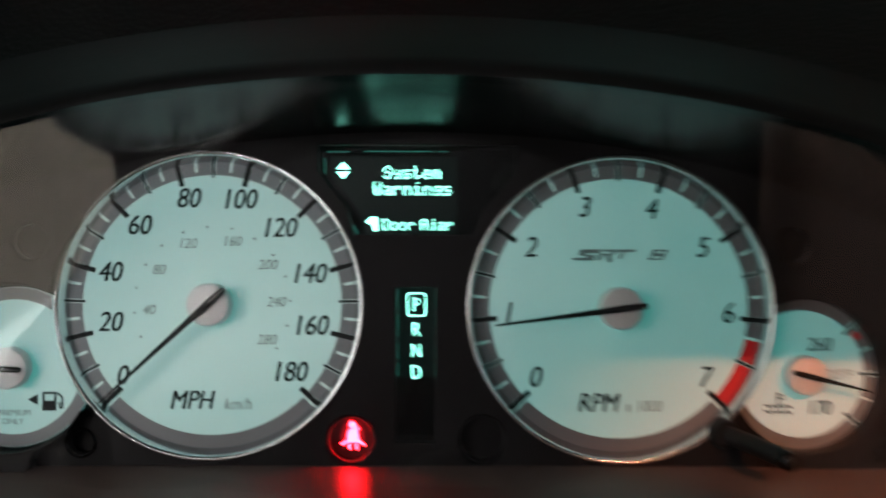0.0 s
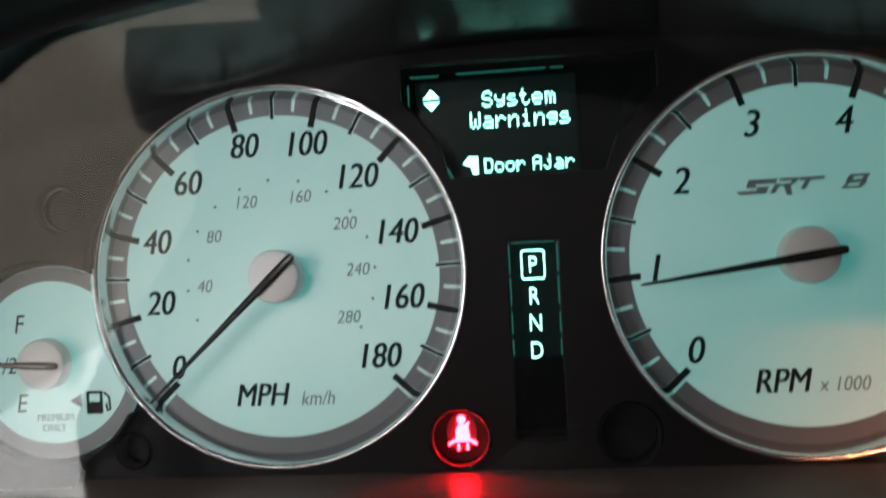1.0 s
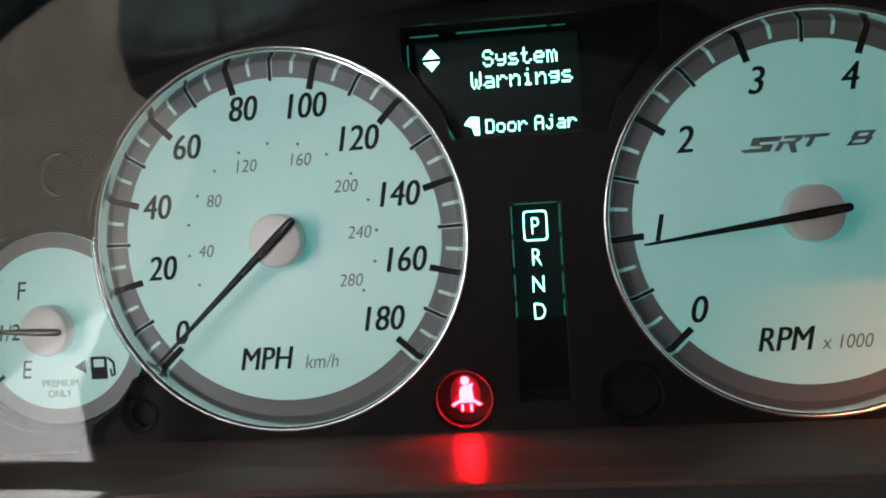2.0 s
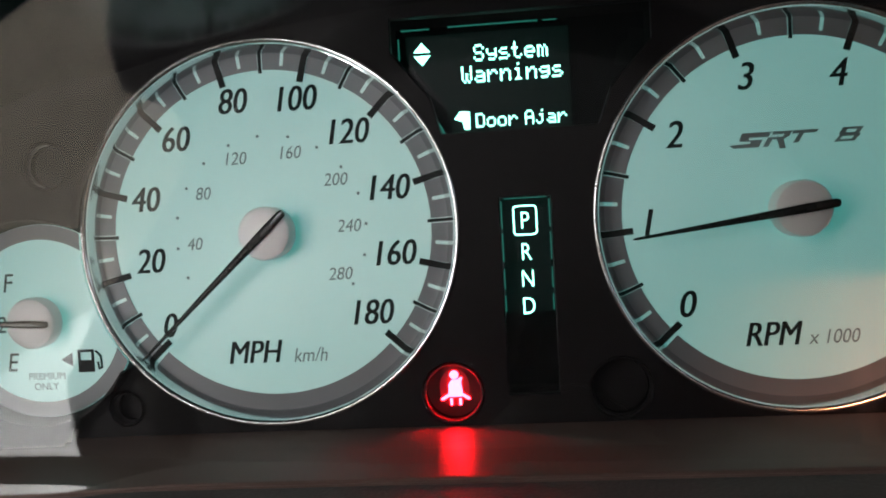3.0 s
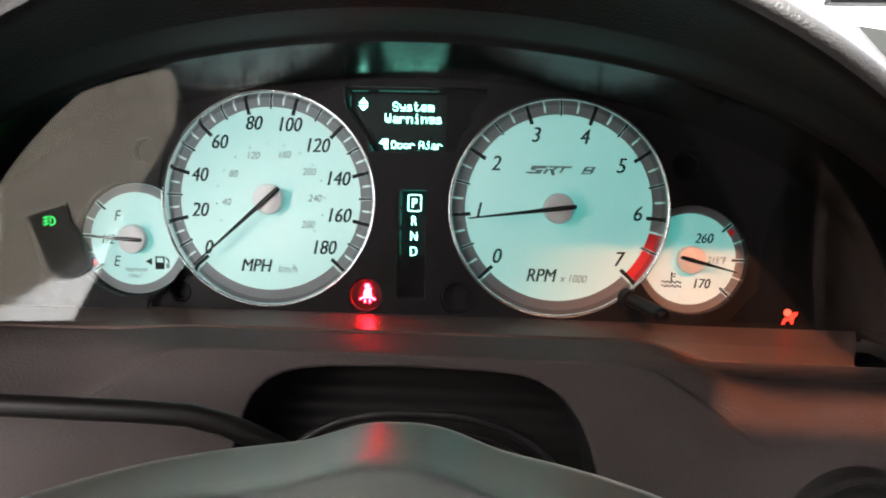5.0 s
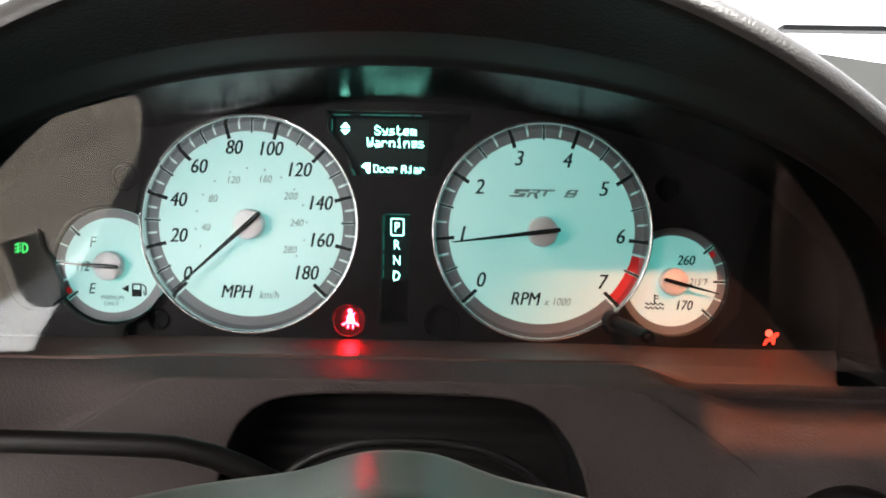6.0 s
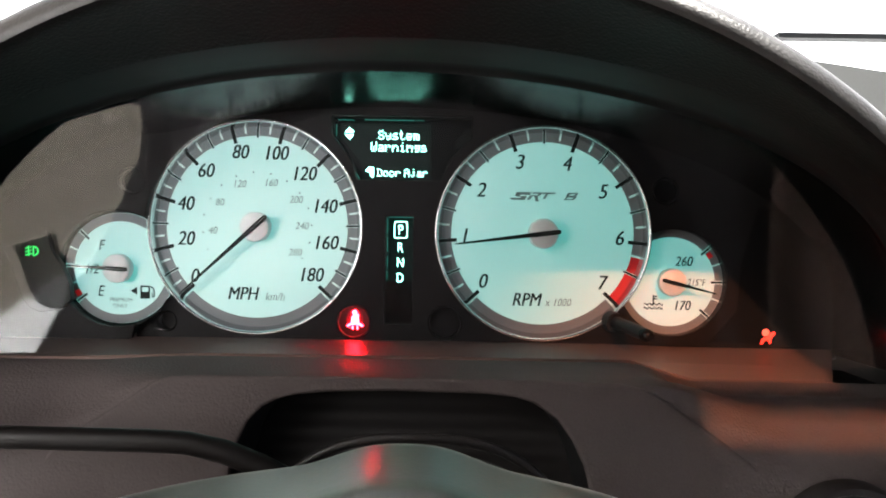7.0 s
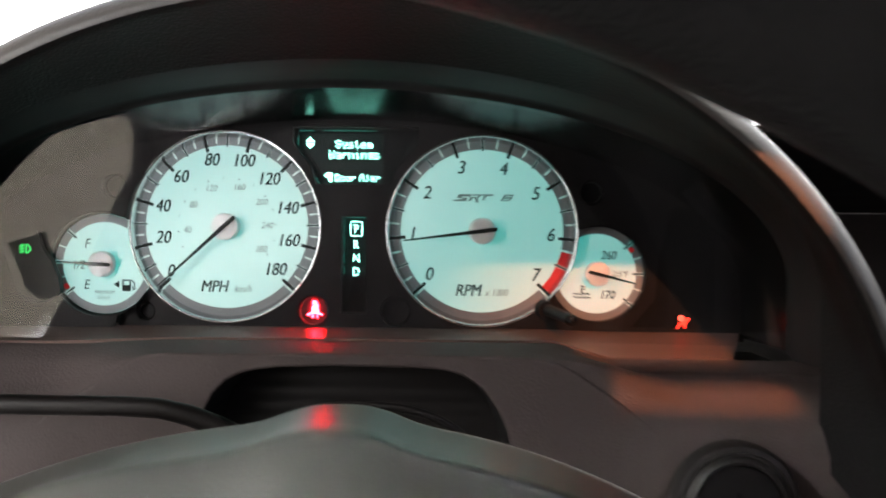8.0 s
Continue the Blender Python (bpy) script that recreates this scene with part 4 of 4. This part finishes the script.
tube("arm", pts, [0.0066, 0.0056, 0.0050, 0.0046, 0.0044, 0.0043, 0.0043, 0.0043, 0.0043, 0.0030], STALK, stalk)
tube("collar", [(0.028, 0.051, -0.0375), (0.018, 0.048, -0.0290), (0.010, 0.0465, -0.0232)], [0.0085, 0.0075, 0.0060], PIANO, stalk, "glossy black collar")
tube("end_cap", [(-0.1645, 0.045, -0.0006), (-0.170, 0.045, -0.0006), (-0.173, 0.045, -0.0006)], [0.0044, 0.0042, 0.0026], PIANO, stalk, "glossy black end cap")
column = thing("steering_column_shroud", (0.012, -0.13, 0.60), "black plastic steering column shroud", "column shroud")
rows = []
for j in range(12):
    y = 0.045 - 0.10 * j / 11
    rows.append([(0.050 * math.cos(radians(a)), y, 0.052 * math.sin(radians(a)) * (1 - 0.1 * abs(j - 6) / 6)) for a in range(0, 181, 5)])
sheet("shroud_cover", rows, BLACK, column, angle=60)

ign = thing("ignition_switch", (0.190, -0.0985, 0.6215), "round ignition switch with a stepped grey collar", "ignition switch")
lathe("collar", [(0.0300, -0.004), (0.0298, 0.002), (0.0285, 0.0045), (0.0262, 0.0052), (0.0255, 0.0040), (0.0245, 0.0042), (0.0235, 0.0068), (0.0222, 0.0076), (0.0208, 0.0070), (0.0203, 0.003)], COLLAR, ign, 72, "stepped dark grey collar")
lathe("cylinder", [(0.0203, 0.001), (0.0200, 0.0048), (0.0180, 0.0056), (0.0, 0.0058)], MASK, ign, 64, "black key cylinder")
box("key_slot", (-0.0012, -0.0066, -0.0075), (0.0012, -0.0050, 0.0075), PIANO, ign)

# ---------------------------------------------------------------- cabin that closes the place
def wall(name, low, high, mat, label, category="wall"):
    ob = box(name, low, high, mat, bevel=0.004)
    return tagged(ob, label, category, kind="structure")


wall("floor", (-0.60, -2.5, -0.04), (1.20, 0.9, 0.0), CLOTH, "dark cabin floor carpet", "floor")
wall("ceiling", (-0.60, -2.5, 1.20), (1.20, -0.097, 1.24), CLOTH, "dark cabin roof lining", "ceiling")
wall("wall_rear", (-0.60, -2.46, -0.03), (1.20, -2.42, 1.23), CLOTH, "dark rear wall of the cabin")
wall("wall_right", (1.08, -2.45, -0.03), (1.12, 0.9, 0.85), CLOTH, "dark passenger side trim")
wall("wall_right_upper", (1.08, -2.45, 1.11), (1.12, 0.2, 1.23), CLOTH, "dark passenger side roof rail")
wall("wall_left", (-0.54, 0.15, -0.03), (-0.50, 0.9, 0.84), CLOTH, "dark front end of the driver side")
wall("wall_left_lower", (-0.54, -2.45, -0.03), (-0.50, 0.9, 0.35), CLOTH, "dark door sill")
wall("wall_left_upper", (-0.54, -2.45, 1.11), (-0.50, 0.2, 1.23), CLOTH, "dark driver side roof rail")
wall("wall_front", (-0.60, 0.62, 0.0), (1.20, 0.66, 0.80), CLOTH, "dark bulkhead below the windscreen")
tagged(sheet("wall_left_rear", [[(-0.54, -2.4, 0.29), (-0.54, -2.4, 1.11)], [(-0.54, -1.85, 0.29), (-0.54, -2.25, 1.11)]], CLOTH, thick=0.03), "dark rear door and slanted pillar trim", "wall", kind="structure")
# Unseen panel added to cut the roof lamp's light into patches.
tagged(flat("light_stop", [[(0.10, 0.80), (0.10, 0.9285), (0.19, 0.926), (0.209, 0.9155), (0.2115, 0.9130), (0.2455, 0.9130), (0.2455, 1.02), (0.32, 1.02), (0.32, 0.80)],
                       [(0.2125, 0.8972), (0.2525, 0.8972), (0.2525, 0.9075), (0.2125, 0.9075)]], CLOTH, None, y=-0.52, thick=0.002), "unseen slotted panel added to shape the roof lamp's beam", "lamp trim", kind="structure")
# Unseen block added to keep the rear fill off the tachometer.
wall("seat_block", (-0.228, -1.16, 0.20), (0.36, -1.00, 1.15), CLOTH, "unseen dark seat back block added to shade the tachometer", "seat")
# Unseen shape added; its outline cuts the beige reflection in the lens.
tagged(flat("reflection_block", [[(-0.37, 0.20), (-0.355, 0.57), (-0.325, 0.62), (-0.295, 0.65), (-0.262, 0.69), (-0.243, 0.72), (-0.238, 0.75), (-0.242, 0.768), (-0.283, 0.788), (-0.288, 0.815), (-0.282, 0.842), (0.10, 0.842), (0.10, 0.20)]], CLOTH, None, y=-0.60, thick=0.12, bevel=0.01), "unseen dark shape added to bound the lens reflection", "seat", kind="structure")
# passenger seat, seen only as a faint mirror image in the lens
seat = thing("passenger_seat", (0.68, -0.95, 0.0), "brown grey cloth passenger seat beside the driver", "car seat")
for title, low, high, soft in (("cushion", (-0.26, -0.10, 0.16), (0.26, 0.46, 0.36), 0.05), ("backrest", (-0.25, -0.26, 0.34), (0.25, -0.08, 0.93), 0.06), ("headrest", (-0.13, -0.24, 0.96), (0.13, -0.13, 1.12), 0.04)):
    box(title, low, high, SEAT, seat, bevel=soft)
box("base", (-0.22, -0.08, 0.0), (0.22, 0.40, 0.17), CLOTH, seat, "dark seat base", bevel=0.01)
for side in (-0.07, 0.07):
    tube("headrest_post", [(side, -0.185, 0.90), (side, -0.185, 0.99)], [0.007, 0.007], CHROME, seat, "chrome headrest post", n=12)
# dash top running to the windscreen
rows = []
for j in range(16):
    y = 0.02 + 0.62 * j / 15
    rows.append([(-0.52 + 1.60 * i / 40, y, 0.815 - 0.03 * (j / 15) - 0.10 * max(0, abs(-0.52 + 1.60 * i / 40 - 0.28) - 0.62)) for i in range(41)])
dash_top = sheet("dash_top", rows, LEATHER, dashboard, "dark grained dash top", thick=0.004)
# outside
# Unseen glowing wall added for the brown reflection in the lens.
tagged(box("backdrop_side", (-1.85, -12.0, -0.05), (-1.75, 0.8, 2.4), BEIGE_OUT), "beige wall added beside the car, glowing, mirrored in the lens", "backdrop", kind="structure")
# Added glowing base, mirrored in the lens as a white patch.
tagged(box("backdrop_base", (-1.86, -12.0, -0.41), (-1.74, 0.8, -0.05), WHITE_OUT), "glowing white base added under the beige wall", "backdrop", kind="structure")
# Unseen plate added so the roof lamp lights only the tachometer's lower part.
tagged(box("beam_stop", (0.0, -0.356, 0.873), (0.36, -0.344, 1.05), CLOTH, bevel=0.003), "unseen dark plate added to shade the tachometer's upper half", "sun visor", kind="structure")
ground = tagged(box("ground", (-400, -400, -0.46), (400, 400, -0.40), WHITE_OUT), "pale ground outside, glowing in place of sunlight", "ground", kind="structure")
tagged(box("backdrop", (-14, 6.0, -0.4), (16, 6.3, 6.0), WHITE_OUT), "pale wall outside, bright by its own glow", "backdrop", kind="structure")
rail = tagged(box("wall_rail", (2.55, 5.85, 2.235), (9.0, 5.98, 2.275), PRINT), "dark rail along the bright wall outside", "rail", kind="structure")
slab = thing("parked_panel", (0, 0, 0), "pale grey sloped panel outside the windscreen", "panel", kind="structure")
sheet("panel_face", [[(1.93, 3.95, 1.67), (3.4, 3.95, 1.47)], [(2.25, 3.9, 1.30), (3.4, 3.9, 1.0)]], GREY_OUT, slab, thick=0.03)
